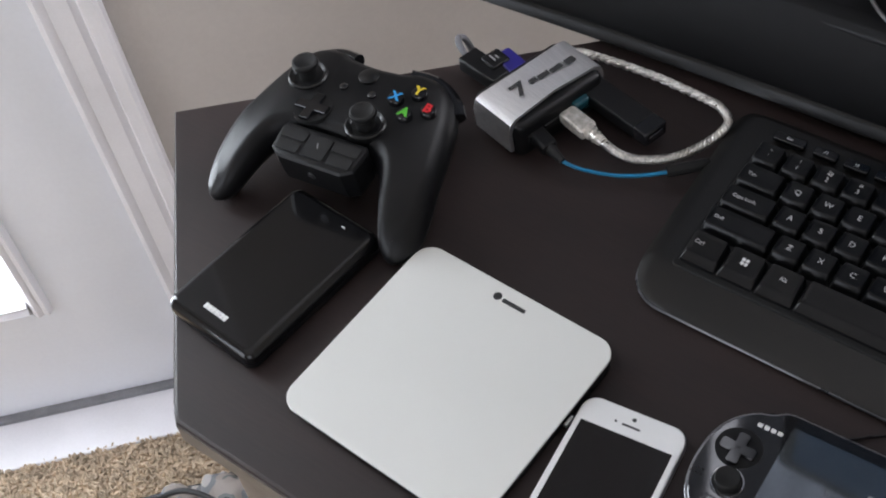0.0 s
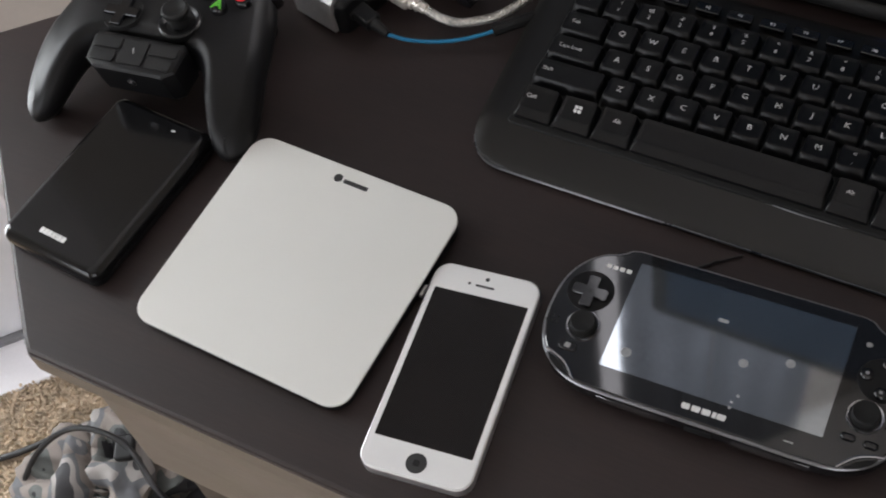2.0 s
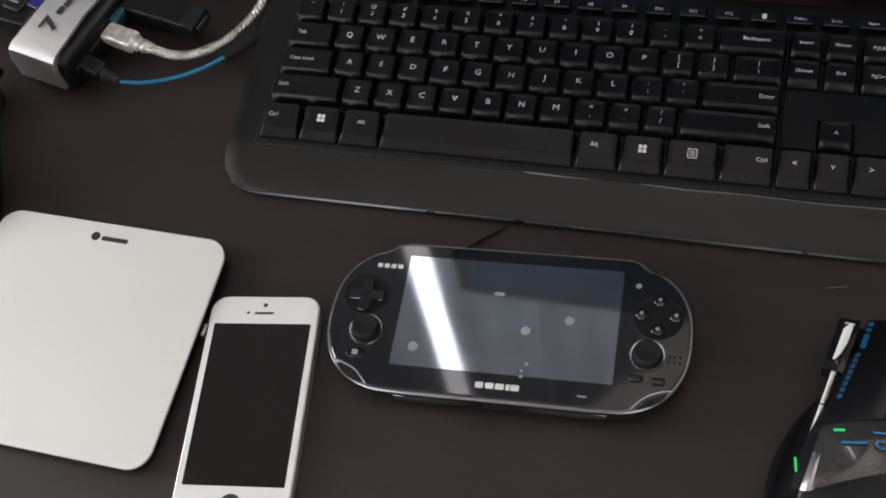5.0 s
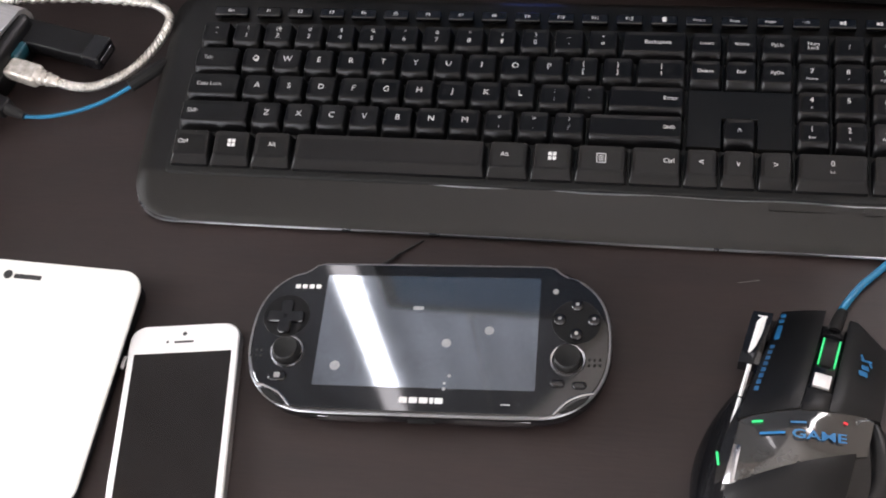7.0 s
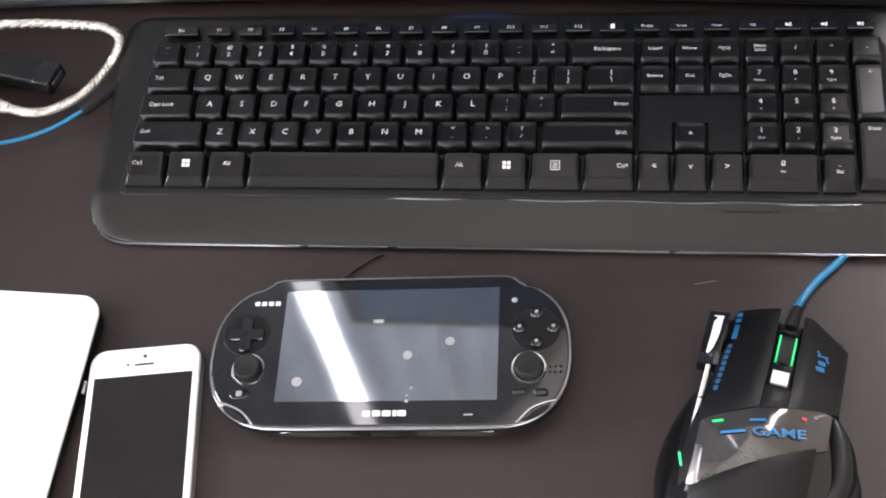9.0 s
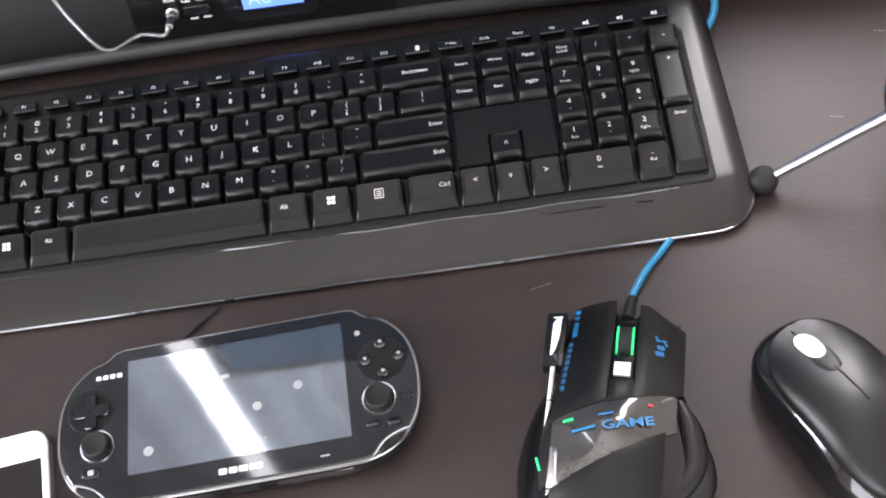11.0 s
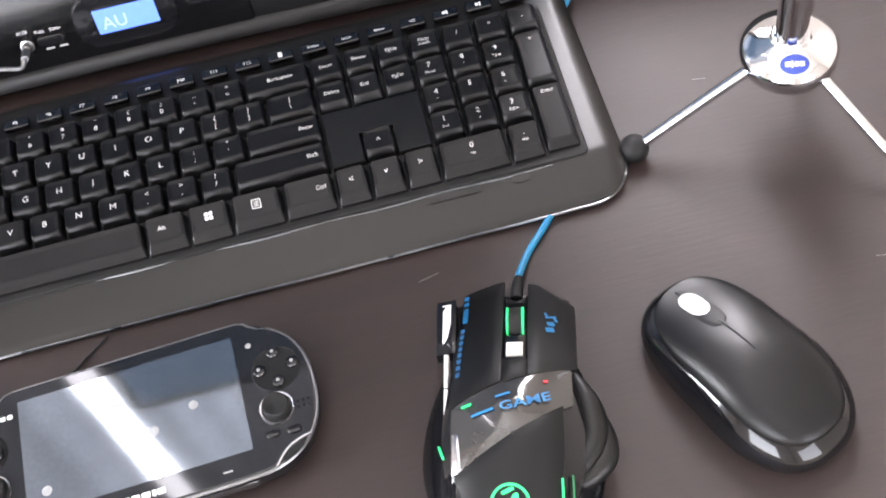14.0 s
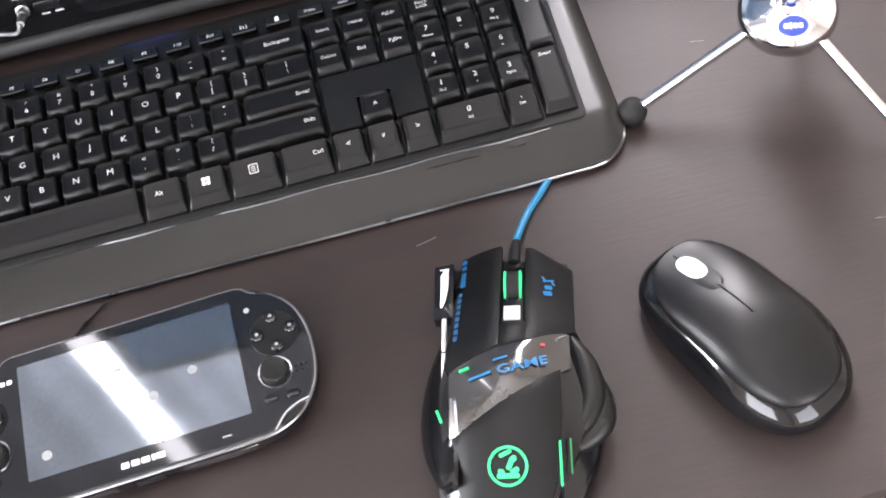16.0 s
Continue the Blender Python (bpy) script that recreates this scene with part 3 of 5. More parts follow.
    # bottom row
    for xl, w, s, dx in ((0, 1.25, "Ctrl", -0.005), (1.25, 1.25, "logo", 0), (2.5, 1.25, "Alt", 0), (3.75, 5.75, "", 0), (9.5, 1.25, "Alt", -0.002),
                         (10.75, 1.25, "logo", 0), (12, 1.5, "menu", 0), (13.5, 1.5, "Ctrl", 0.007), (15, 1, "<", 0), (16, 1, "v", 0), (17, 1, ">", 0)):
        o = key(xl, w, row_ctl, "low")
        if s == "logo":
            logo(o)
        elif s == "menu":
            for k in range(3):
                bar("menu_line", 0.0026, 0.0004, face(o, 0, (k - 1) * 0.0011), M_LEGEND, o)
            for a, b, w2, h2 in ((0, 0.0024, 0.0046, 0.0004), (0, -0.0024, 0.0046, 0.0004), (0.0023, 0, 0.0004, 0.0048), (-0.0023, 0, 0.0004, 0.0048)):
                bar("menu_frame", w2, h2, face(o, a, b), M_LEGEND, o)
        elif s:
            legend(o, s, 0.0036 if len(s) > 1 else 0.0048, dx)
    # editing block and keypad
    for i, s in enumerate(("Insert", "Home", "PgUp")):
        legend(key(15 + i, 1, row_num), s, 0.0032)
    for i, s in enumerate(("Delete", "End", "PgDn")):
        legend(key(15 + i, 1, row_q), s, 0.0032)
    legend(key(16, 1, row_z), "^", 0.0052, 0, -0.001)
    w2, n2 = 1.5 * U - 0.001, 0.5 * U - 0.0002
    plate = [(-w2, -0.0187), (-n2, -0.0187), (-n2, 0.0002), (n2, 0.0002), (n2, -0.0187), (w2, -0.0187), (w2, 0.0185), (-w2, 0.0185)]
    o = part("blank_panel", loft(plate, [(0, 0), (0, 0.0037), (0.0005, 0.0042)]), M_PALM, ob, "gloss blank panel round the arrow key", smooth=False)
    o.matrix_local = pose(16.5 * U, 0.009, BED(0.009) - 0.0003, 2.4)
    legend(key(18, 1, row_num), "Num\nLock", 0.0032)
    for i, s in enumerate("/*-"):
        legend(key(19 + i, 1, row_num), s, 0.0046)
    for r, ks in ((row_q, "789"), (row_a, "456"), (row_z, "123")):
        for i, c in enumerate(ks):
            o = key(18 + i, 1, r)
            legend(o, c, 0.0046, -0.001, 0.0018)
            sub = {"7": "Home", "8": "^", "9": "PgUp", "4": "<", "6": ">", "1": "End", "2": "v", "3": "PgDn"}.get(c)
            if sub:
                legend(o, sub, 0.0024, -0.001, -0.0032)
    o = key(18, 2, row_ctl, "low")
    legend(o, "0", 0.0046, 0, 0.0018)
    legend(o, "Ins", 0.0024, 0, -0.0026)
    o = key(20, 1, row_ctl, "low")
    legend(o, ".", 0.0046, 0, 0.0018)
    legend(o, "Del", 0.0024, 0, -0.0026)
    legend(key(21, 1, row_q, "key", 2), "+", 0.0046, 0, 0.002)
    legend(key(21, 1, row_z, "low", 2), "Enter", 0.0032, 0, 0.003)
    # function row
    o = key(0.15, 1.15, row_f, "flat")
    legend(o, "Esc", 0.0030, z=0.0033)
    fn = ["F%d" % k for k in range(1, 13)] + ["", "PrtScn", "ScrLk", "Pause", ">/II", "mute", "-", "+"]
    for i, s in enumerate(fn):
        c = 1.96 + i * 1.023
        o = key(c - 0.42, 0.84, row_f, "flat")
        if s == "":
            bar("calculator_mark", 0.0024, 0.0034, pose(0, 0, 0.0033), M_LEGEND, o)
        elif s in ("mute", "-", "+"):
            bar("speaker_mark", 0.0018, 0.0018, pose(-0.0008, 0, 0.0033), M_LEGEND, o)
            bar("speaker_mark", 0.0008, 0.0028, pose(0.0010, 0, 0.0033), M_LEGEND, o)
        else:
            legend(o, s, 0.0030 if len(s) < 4 else 0.0025, z=0.0033)
    return ob


keyboard()


# ---- handheld console ----
def console_outline():
    """Capsule body with straight raised shoulders along the top."""
    right = [(0.045, -0.0413)]
    for a in range(-80, 61, 7):
        c, q = math.cos(radians(a)), math.sin(radians(a))
        right.append((0.0505 + 0.041 * c ** 0.833, 0.0413 * math.copysign(abs(q) ** 0.833, q)))
    right += [(0.0690, 0.0380), (0.0655, 0.0400), (0.0625, 0.0428), (0.0580, 0.0440), (0.045, 0.0441)]
    return [(0.0, -0.0413)] + right + [(-x, y) for x, y in reversed(right)]


def handheld_console():
    ob = thing("handheld_console", pose(0.1642, -0.1338, 0, 0, 0, 2.8), "glossy black handheld game console with silver rim", "game console")
    base = console_outline()
    part("body", loft(base, [(0.006, 0.0), (0.0025, 0.0025), (0.0008, 0.007), (0.0005, 0.0125), (0.0008, 0.0150)]), M_GLOSS, ob)
    part("rim", loft(base, [(0.0012, 0.0146), (0.0002, 0.0150), (-0.0001, 0.0158), (0.0004, 0.0165), (0.0013, 0.0165)]), M_RIM, ob, "silver metal rim")
    part("face", loft(inset(base, 0.0014), [(0, 0.0160), (0, 0.0171), (0.0006, 0.0175)]), M_FACE, ob, "glossy black face")
    scr = part("screen", loft(rrect(0.1105, 0.0628, 0.0006, 2, 0, 0.0045), [(0, 0.0172), (0, 0.01765)]), M_VSCREEN, ob, "grey blank reflective screen")
    for x, y, r in ((-0.045, -0.016, 0.0026), (0.010, -0.002, 0.0024), (0.031, 0.0055, 0.0024), (0.013, -0.020, 0.0009), (0.011, -0.024, 0.0007), (0.011, -0.027, 0.0009)):
        part("smudge", loft(ellipse(r, r, 16, x, y), [(0, 0.01762), (0, 0.01767)]), M_SMUDGE, ob, "small round dried spot", smooth=False)
    part("smudge", loft(rrect(0.0055, 0.002, 0.0009, 3, -0.006, 0.0175), [(0, 0.01762), (0, 0.01767)]), M_SMUDGE, ob, smooth=False)
    for k in range(4):
        bar("maker_mark", 0.0027, 0.0024, pose(-0.0705 + 0.0036 * k, 0.0290, 0.0175), M_LEGEND, ob)
    for dx, w in ((-0.0085, 0.004), (-0.0035, 0.0042), (0.0015, 0.0044), (0.0055, 0.002), (0.009, 0.0042)):
        bar("model_mark", w, 0.0031, pose(0.0 + dx, -0.0335, 0.0175, 0, 0, 0), M_LEGEND, ob)
    part("camera_dot", loft(ellipse(0.0016, 0.0016, 14, 0.063, 0.0285), [(0, 0.0174), (0.0003, 0.0177)]), M_DIM, ob)
    bar("corner_mark", 0.0045, 0.0008, pose(0.0415, -0.0345, 0.0175), M_DIM, ob)
    # directional pad
    for sx in (-1, 1):
        part("control_well", loft(ellipse(0.0124, 0.0124, 28, sx * 0.0740, 0.0115), [(0, 0.0172), (0.0004, 0.0178), (0.0012, 0.0177)]), M_MATTE, ob)
    for a in range(4):
        pts = [(-0.0031, 0.0024), (0.0, -0.0002), (0.0031, 0.0024), (0.0034, 0.0082), (0.0022, 0.0096), (-0.0022, 0.0096), (-0.0034, 0.0082)]
        c = math.cos(radians(90 * a)), math.sin(radians(90 * a))
        q = [(-0.0740 + x * c[0] - y * c[1], 0.0105 + x * c[1] + y * c[0]) for x, y in pts][::-1]
        area = sum(q[i - 1][0] * q[i][1] - q[i][0] * q[i - 1][1] for i in range(len(q)))
        q = q if area > 0 else q[::-1]
        part("direction_button", loft(q, [(0, 0.0174), (0, 0.0190), (0.0005, 0.0196)]), M_GLOSS, ob)
        r = Vector((0.0742 + 0.0084 * math.cos(radians(90 * a)), 0.0122 + 0.0082 * math.sin(radians(90 * a))))
        b = part("round_button", loft(ellipse(0.0032, 0.0032, 20, r.x, r.y), [(0, 0.0174), (0, 0.0190), (0.0005, 0.0196), (0.0014, 0.0198)]), M_GLOSS, ob)
        bar("button_mark", 0.0016, 0.0016, pose(r.x, r.y, 0.0198), M_DIM, b)
    for sx, y in ((-1, -0.0090), (1, -0.0098)):
        m = pose(sx * 0.0705, y, 0)
        st = part("thumbstick", revolve([(0.0088, 0.0172), (0.0088, 0.0178), (0.0074, 0.0178), (0.0068, 0.0180), (0.0064, 0.0215), (0.0066, 0.0224), (0.0060, 0.0230), (0.0042, 0.0226), (0.0, 0.0224)], 32, m=m), M_RUBBER, ob)
        part("stick_ring", revolve([(0.0074, 0.0178), (0.0076, 0.0186), (0.0085, 0.0187), (0.0088, 0.0178)], 32, m=m, hollow=True), M_STEEL, st, "bright ring round the stick")
        for i in range(3):
            for j in range(2):
                part("speaker_hole", loft(ellipse(0.0007, 0.0007, 8, sx * (0.0835 if sx > 0 else 0.0865) + (i - 1) * 0.0026, y - 0.001 + (j - 0.5) * 0.003), [(0, 0.0174), (0, 0.01758)]), M_RUBBER, ob)
    for x, y, w, h in ((0.0660, -0.0225, 0.0072, 0.0038), (0.0765, -0.0232, 0.0072, 0.0038)):
        part("option_button", rounded(rrect(w, h, h / 2 - 0.0001, 5, x, y), 0.0018, 0.0013, 0.0173, 0), M_GLOSS, ob)
    o = part("home_button", rounded(rrect(0.0100, 0.0056, 0.0027, 5, -0.0735, -0.0225), 0.0012, 0.0009, 0.0173, 0), M_GLOSS, ob)
    bar("button_mark", 0.003, 0.0028, pose(-0.0735, -0.0225, 0.0186), M_DIM, o)
    # clear corner loops at the lower corners
    for sx in (-1, 1):
        line = [(sx * 0.0835, -0.0270, 0.0170), (sx * 0.0780, -0.0285, 0.0176), (sx * 0.0710, -0.0320, 0.0176), (sx * 0.0645, -0.0388, 0.0170)]
        part("corner_loop", tube(line, 0.0009, 8), M_STEEL, ob, "bright strap loop edge")
        q = [(sx * 0.0815, -0.0292), (sx * 0.0770, -0.0305), (sx * 0.0720, -0.0335), (sx * 0.0680, -0.0380), (sx * 0.0745, -0.0358), (sx * 0.0790, -0.0325)]
        q = q if sx < 0 else q[::-1]
        area = sum(q[i - 1][0] * q[i][1] - q[i][0] * q[i - 1][1] for i in range(len(q)))
        part("corner_gap", loft(q if area > 0 else q[::-1], [(0, 0.0172), (0, 0.0177)]), M_RUBBER, ob)
    for x, w in ((-0.034, 0.036), (0.035, 0.038), (0.0, 0.014)):
        part("port_cover", box(w, 0.002, 0.006, (x, -0.0398, 0.0055), 0.0005), M_STEEL if w > 0.03 else M_RUBBER, ob)
    for sx in (-1, 1):
        part("shoulder_button", tube([(sx * 0.084, 0.022, 0.0128), (sx * 0.076, 0.032, 0.0130), (sx * 0.066, 0.0385, 0.0130)], 0.0032, 10), M_GLOSS, ob)
    return ob


handheld_console()
s = part("wrist_cord", tube([(0.125, -0.0885, 0.001), (0.131, -0.082, 0.0012), (0.139, -0.075, 0.0012), (0.15, -0.066, 0.0012)], 0.0007, 6), M_CABLE_BLACK)
tagged(s, "thin black cord lying behind the console", "cord")
s = part("wrist_cord", tube([(0.1235, -0.0895, 0.001), (0.1285, -0.0845, 0.0022), (0.1345, -0.080, 0.0024), (0.139, -0.075, 0.0026)], 0.0006, 6), M_CABLE_BLACK)
tagged(s, "short black cord end behind the console", "cord")


# ---- phone ----
def phone():
    ob = thing("smartphone", pose(0.0412, -0.1911, 0, 0, 0, 7.5), "white-fronted smartphone with blank dark screen, flat on desk", "smartphone")
    w, h = 0.0596, 0.1238
    part("body", rounded(rrect(w, h, 0.009, 8), 0.0070, 0.0004, 0, 0.0006), M_SILVER, ob, "silver metal frame")
    part("front_glass", rounded(rrect(w - 0.0012, h - 0.0012, 0.0086, 8), 0.0009, 0.0003, 0.0068, 0), M_WHITE, ob, "white front glass")
    part("screen", loft(rrect(0.0522, 0.0895, 0.0005, 2, 0, 0.0005), [(0, 0.0076), (0, 0.00775)]), M_PHSCREEN, ob, "blank dark screen")
    hb = part("home_button", loft(ellipse(0.0054, 0.0054, 28, 0, -0.0535), [(0, 0.0076), (0, 0.00785), (0.0003, 0.0079)]), M_DARKPRINT, ob, "round black home button")
    bar("home_square", 0.0034, 0.0034, pose(0, -0.0535, 0.0079), M_RUBBER, hb, 0.0009)
    part("ear_slot", loft(rrect(0.0105, 0.0013, 0.0006, 4, 0, 0.0515), [(0, 0.0076), (0, 0.00775)]), M_DARKPRINT, ob)
    part("camera_hole", loft(ellipse(0.0012, 0.0012, 14, 0, 0.0562), [(0, 0.0076), (0, 0.00775)]), M_DARKPRINT, ob)
    part("sensor_hole", loft(ellipse(0.0008, 0.0008, 12, -0.0088, 0.0518), [(0, 0.0076), (0, 0.00775)]), M_DARKPRINT, ob)
    for y in (0.032, 0.020):
        part("volume_button", box(0.0008, 0.0055, 0.0022, (-w / 2 - 0.0002, y, 0.0025), 0.0003), M_STEEL, ob)
    return ob


phone()


# ---- touchpad ----
def touchpad():
    ob = thing("touchpad", pose(-0.0675, -0.1668, 0, 0, 0, -2.0), "pale grey square glass touchpad on the desk", "touchpad")
    pts = rrect(0.1395, 0.1335, 0.0125, 8)
    f = lambda x, y: 0.0022 * (y / 0.067)
    part("base", loft(inset(pts, 0.001), [(0.003, 0.0), (0.0, 0.0012), (0.0, 0.0070), (0.0003, 0.0076)], lambda x, y: 0.0), M_MATTE, ob, "dark base under the glass")
    part("top", rounded(pts, 0.0018, 0.0005, 0.0082, 0.0003, f), M_PAD, ob, "frosted pale grey glass top")
    bar("maker_mark", 0.0160, 0.0027, pose(0.0035, 0.0570, 0.01195, 0.9), M_DARKPRINT, ob)
    part("maker_badge", loft(ellipse(0.0027, 0.0027, 18, -0.0085, 0.0577), [(0, 0.0116), (0, 0.01205)]), M_DARKPRINT, ob)
    part("switch", box(0.0022, 0.0075, 0.003, (0.0708, -0.0140 + 0.03, 0.003), 0.0006), M_SILVER, ob, "small silver power switch")
    return ob


touchpad()


# ---- portable drive ----
def portable_drive():
    ob = thing("portable_drive", pose(-0.2010, -0.1635, 0, 0, 0, -4), "glossy black portable hard drive with rounded corners", "hard drive")
    pts = rrect(0.0755, 0.115, 0.008, 8)
    part("lower_shell", loft(pts, [(0.003, 0.0), (0.0012, 0.0012), (0.0006, 0.0045), (0.0, 0.0062)]), M_MATTE, ob)
    part("upper_shell", loft(pts, [(0.0, 0.0063), (0.0002, 0.009), (0.0012, 0.0118), (0.0030, 0.0138), (0.0055, 0.0145)], lambda x, y: 0.0), M_DRIVE, ob, "glossy black lid with faint dust")
    for k, (dx, w) in enumerate(((-0.0078, 0.0026), (-0.0048, 0.0028), (-0.0018, 0.0026), (0.0012, 0.0026), (0.0034, 0.0012), (0.0056, 0.0026), (0.0086, 0.0028))):
        bar("maker_mark", w, 0.0037, pose(-0.004 + dx, -0.0445, 0.01455), M_LEGEND, ob)
    bar("status_light", 0.0028, 0.0010, pose(0.014, 0.047, 0.01455), M_LEGEND, ob)
    return ob


portable_drive()


# ---- gamepad ----
def gamepad():
    ob = thing("game_controller", pose(-0.2195, -0.0632, 0.0, 0, 0, 8), "matte black wireless game controller with coloured buttons", "game controller")
    # outline of one half, from the top middle round the grip to the lower middle
    prof = [(0.0, 0.0450), (0.018, 0.0465), (0.030, 0.0500), (0.046, 0.0480), (0.058, 0.0380), (0.0655, 0.0200), (0.0715, -0.002), (0.0765, -0.026), (0.0785, -0.046),
            (0.0755, -0.061), (0.0665, -0.0685), (0.0560, -0.0630), (0.0475, -0.0460), (0.0400, -0.0290), (0.0300, -0.0210), (0.015, -0.0190), (0.0, -0.0190)]
    right = spline([(x, y, 0) for x, y in prof], 4)
    out = [(p.x, p.y) for p in right][::-1]
    out += [(-x, y) for x, y in out[::-1][1:-1]]
    area = sum(out[i - 1][0] * out[i][1] - out[i][0] * out[i - 1][1] for i in range(len(out)))
    out = out if area > 0 else out[::-1]

    def top(x, y):
        """Height of the upper face."""
        g = max(0.0, (abs(x) - 0.030) / 0.045)
        fall = max(0.0, -(y + 0.012)) / 0.06
        return 0.0515 + 0.04 * y - 0.011 * g * g - 0.026 * min(1, fall) ** 1.6 * min(1, g * 1.4)

    rows = [(0.0095, 0.10), (0.006, 0.05), (0.0025, 0.12), (0.0005, 0.28), (0.0, 0.45), (0.0006, 0.62), (0.002, 0.78), (0.0042, 0.89), (0.0068, 0.955), (0.0095, 0.99)]
    bm = bmesh.new()
    rings = []
    for k, w in rows:
        q = inset(out, k)
        ring = []
        for (x, y), (ox, oy) in zip(q, out):
            grip = max(0.0, min(1.0, (-oy - 0.018) / 0.035)) * max(0.0, min(1.0, (abs(ox) - 0.035) / 0.02))
            low = 0.020 - 0.016 * grip
            t = top(x, y)
            ring.append(bm.verts.new((x, y, low + (t - low) * w)))
        rings.append(ring)
    n = len(out)
    for a, b in zip(rings, rings[1:]):
        for i in range(n):
            bm.faces.new((a[i], a[(i + 1) % n], b[(i + 1) % n], b[i]))
    # close each half between the inner and the outer side of its grip
    tip, mid, m = 24, 64, len(out)

    def stitch(a, b):
        i = k = 0
        while i < len(a) - 1 or k < len(b) - 1:
            if k == len(b) - 1 or (i < len(a) - 1 and (i + 1) / (len(a) - 1) <= (k + 1) / (len(b) - 1)):
                tri, i = (a[i], a[i + 1], b[k]), i + 1
            else:
                tri, k = (a[i], b[k + 1], b[k]), k + 1
            if len(set(tri)) == 3:
                bm.faces.new(tri)

    for ring in (rings[-1], rings[0]):
        stitch([ring[q] for q in range(tip, -1, -1)], [ring[q] for q in range(tip, mid + 1)])
        stitch([ring[(m - q) % m] for q in range(tip, -1, -1)], [ring[m - q] for q in range(tip, mid + 1)])
    part("body", bm, M_MATTE, ob, angle=60)
    body_z = lambda x, y: top(x, y)

    def stick(x, y):
        z = body_z(x, y)
        m = pose(x, y, z)
        st = part("thumbstick", revolve([(0.0058, -0.002), (0.0058, 0.006), (0.0080, 0.0085), (0.0086, 0.0102), (0.0083, 0.0120), (0.0070, 0.0127), (0.0055, 0.0116), (0.0, 0.0112)], 32, m=m), M_RUBBER, ob)
        part("stick_collar", revolve([(0.0128, -0.004), (0.0132, 0.0008), (0.0122, 0.0016), (0.0108, 0.0012), (0.0090, -0.001), (0.0060, -0.0012)], 32, m=m), M_CASE, st, "glossy ring round the stick")

    stick(-0.0385, 0.0175)
    stick(0.0195, -0.0065)
    # directional pad
    z = body_z(-0.0195, -0.0065)
    dp = part("direction_dish", revolve([(0.0128, -0.002), (0.0124, 0.0007), (0.0112, 0.0006), (0.004, -0.0002), (0.0, -0.0002)], 28, m=pose(-0.0195, -0.0065, z)), M_RUBBER, ob)
    a, b = 0.0034, 0.0112
    cross = [(a, a), (a, b), (-a, b), (-a, a), (-b, a), (-b, -a), (-a, -a), (-a, -b), (a, -b), (a, -a), (b, -a), (b, a)]
    part("direction_cross", moved(loft(cross, [(0, -0.001), (0, 0.0022), (0.0006, 0.0028)]), pose(-0.0195, -0.0065, z)), M_GLOSS, ob)
    for s2, x, y, m in (("X", 0.0272, 0.0182, M_BX), ("Y", 0.0385, 0.0277, M_BY), ("A", 0.0385, 0.0088, M_BA), ("B", 0.0500, 0.0182, M_BB)):
        z = body_z(x, y)
        bt = part("letter_button", revolve([(0.0052, -0.002), (0.0052, 0.0022), (0.0046, 0.0031), (0.0030, 0.0036), (0.0, 0.0038)], 24, m=pose(x, y, z)), M_GLOSS, ob, "glossy button with a coloured letter")
        text("letter", s2, 0.0098, pose(x, y, z + 0.0039), m, bt, bold=0.0004)
    z = body_z(0, 0.029)
    part("guide_button", revolve([(0.0066, -0.002), (0.0066, 0.0008), (0.0060, 0.0012), (0.0, 0.0016)], 24, m=pose(0, 0.0300, z)), M_CASE, ob, "dull grey round button")
    for x in (-0.0105, 0.0105):
        part("menu_button", revolve([(0.0028, -0.001), (0.0028, 0.0010), (0.0022, 0.0014), (0.0, 0.0015)], 18, m=pose(x, 0.0165, body_z(x, 0.0165))), M_GLOSS, ob)
    for sx in (-1, 1):
        part("bumper", tube([(sx * 0.020, 0.0475, 0.043), (sx * 0.036, 0.0495, 0.041), (sx * 0.052, 0.0430, 0.038), (sx * 0.061, 0.0330, 0.035)], 0.0055, 10), M_GLOSS, ob, "glossy shoulder bumper")
    for sx in (-1, 1):
        part("grip_foot", revolve([(0.003, 0.0), (0.005, 0.001), (0.0065, 0.006), (0.005, 0.012)], 18, m=pose(sx * 0.066, -0.053, 0)), M_MATTE, ob)
        part("trigger", revolve([(0.006, 0.0), (0.009, 0.003), (0.010, 0.016), (0.009, 0.030)], 18, m=pose(sx * 0.043, 0.036, 0)), M_RUBBER, ob)
    # chat adapter plugged into the lower edge
    ad = [(-0.0315, 0.008), (-0.0285, 0.0125), (0.0285, 0.0125), (0.0315, 0.008), (0.0300, -0.0075), (0.0230, -0.0125), (-0.0230, -0.0125), (-0.0300, -0.0075)][::-1]
    m = pose(0, -0.0300, 0.0270, 8)
    o = part("headset_adapter", moved(loft(ad, [(0.004, -0.008), (0.001, -0.004), (0, 0.004), (0, 0.0195), (0.0012, 0.0212), (0.003, 0.0218)]), m), M_MATTE, ob, "black chat adapter plugged into the controller", angle=25)
    for x, y, w, h in ((-0.019, 0.0045, 0.0185, 0.0075), (-0.019, -0.0048, 0.0165, 0.0075), (0.0, 0.0, 0.0165, 0.0165), (0.019, 0.0045, 0.0185, 0.0075), (0.019, -0.0048, 0.0165, 0.0075)):
        part("adapter_key", moved(rounded(rrect(w, h, 0.0015, 3, x, y), 0.0012, 0.0004, 0.0215, 0), m), M_RUBBER, o)
    bar("adapter_mark", 0.0008, 0.0042, m @ pose(0, 0.001, 0.0228, 0, 0, 25), M_DIM, o)
    part("headset_socket", moved(revolve([(0.0026, 0), (0.0030, 0.001), (0.0016, 0.0014), (0.0014, 0.0)], 16), m @ pose(0, -0.0122, 0.010, 90)), M_STEEL, o)
    return ob


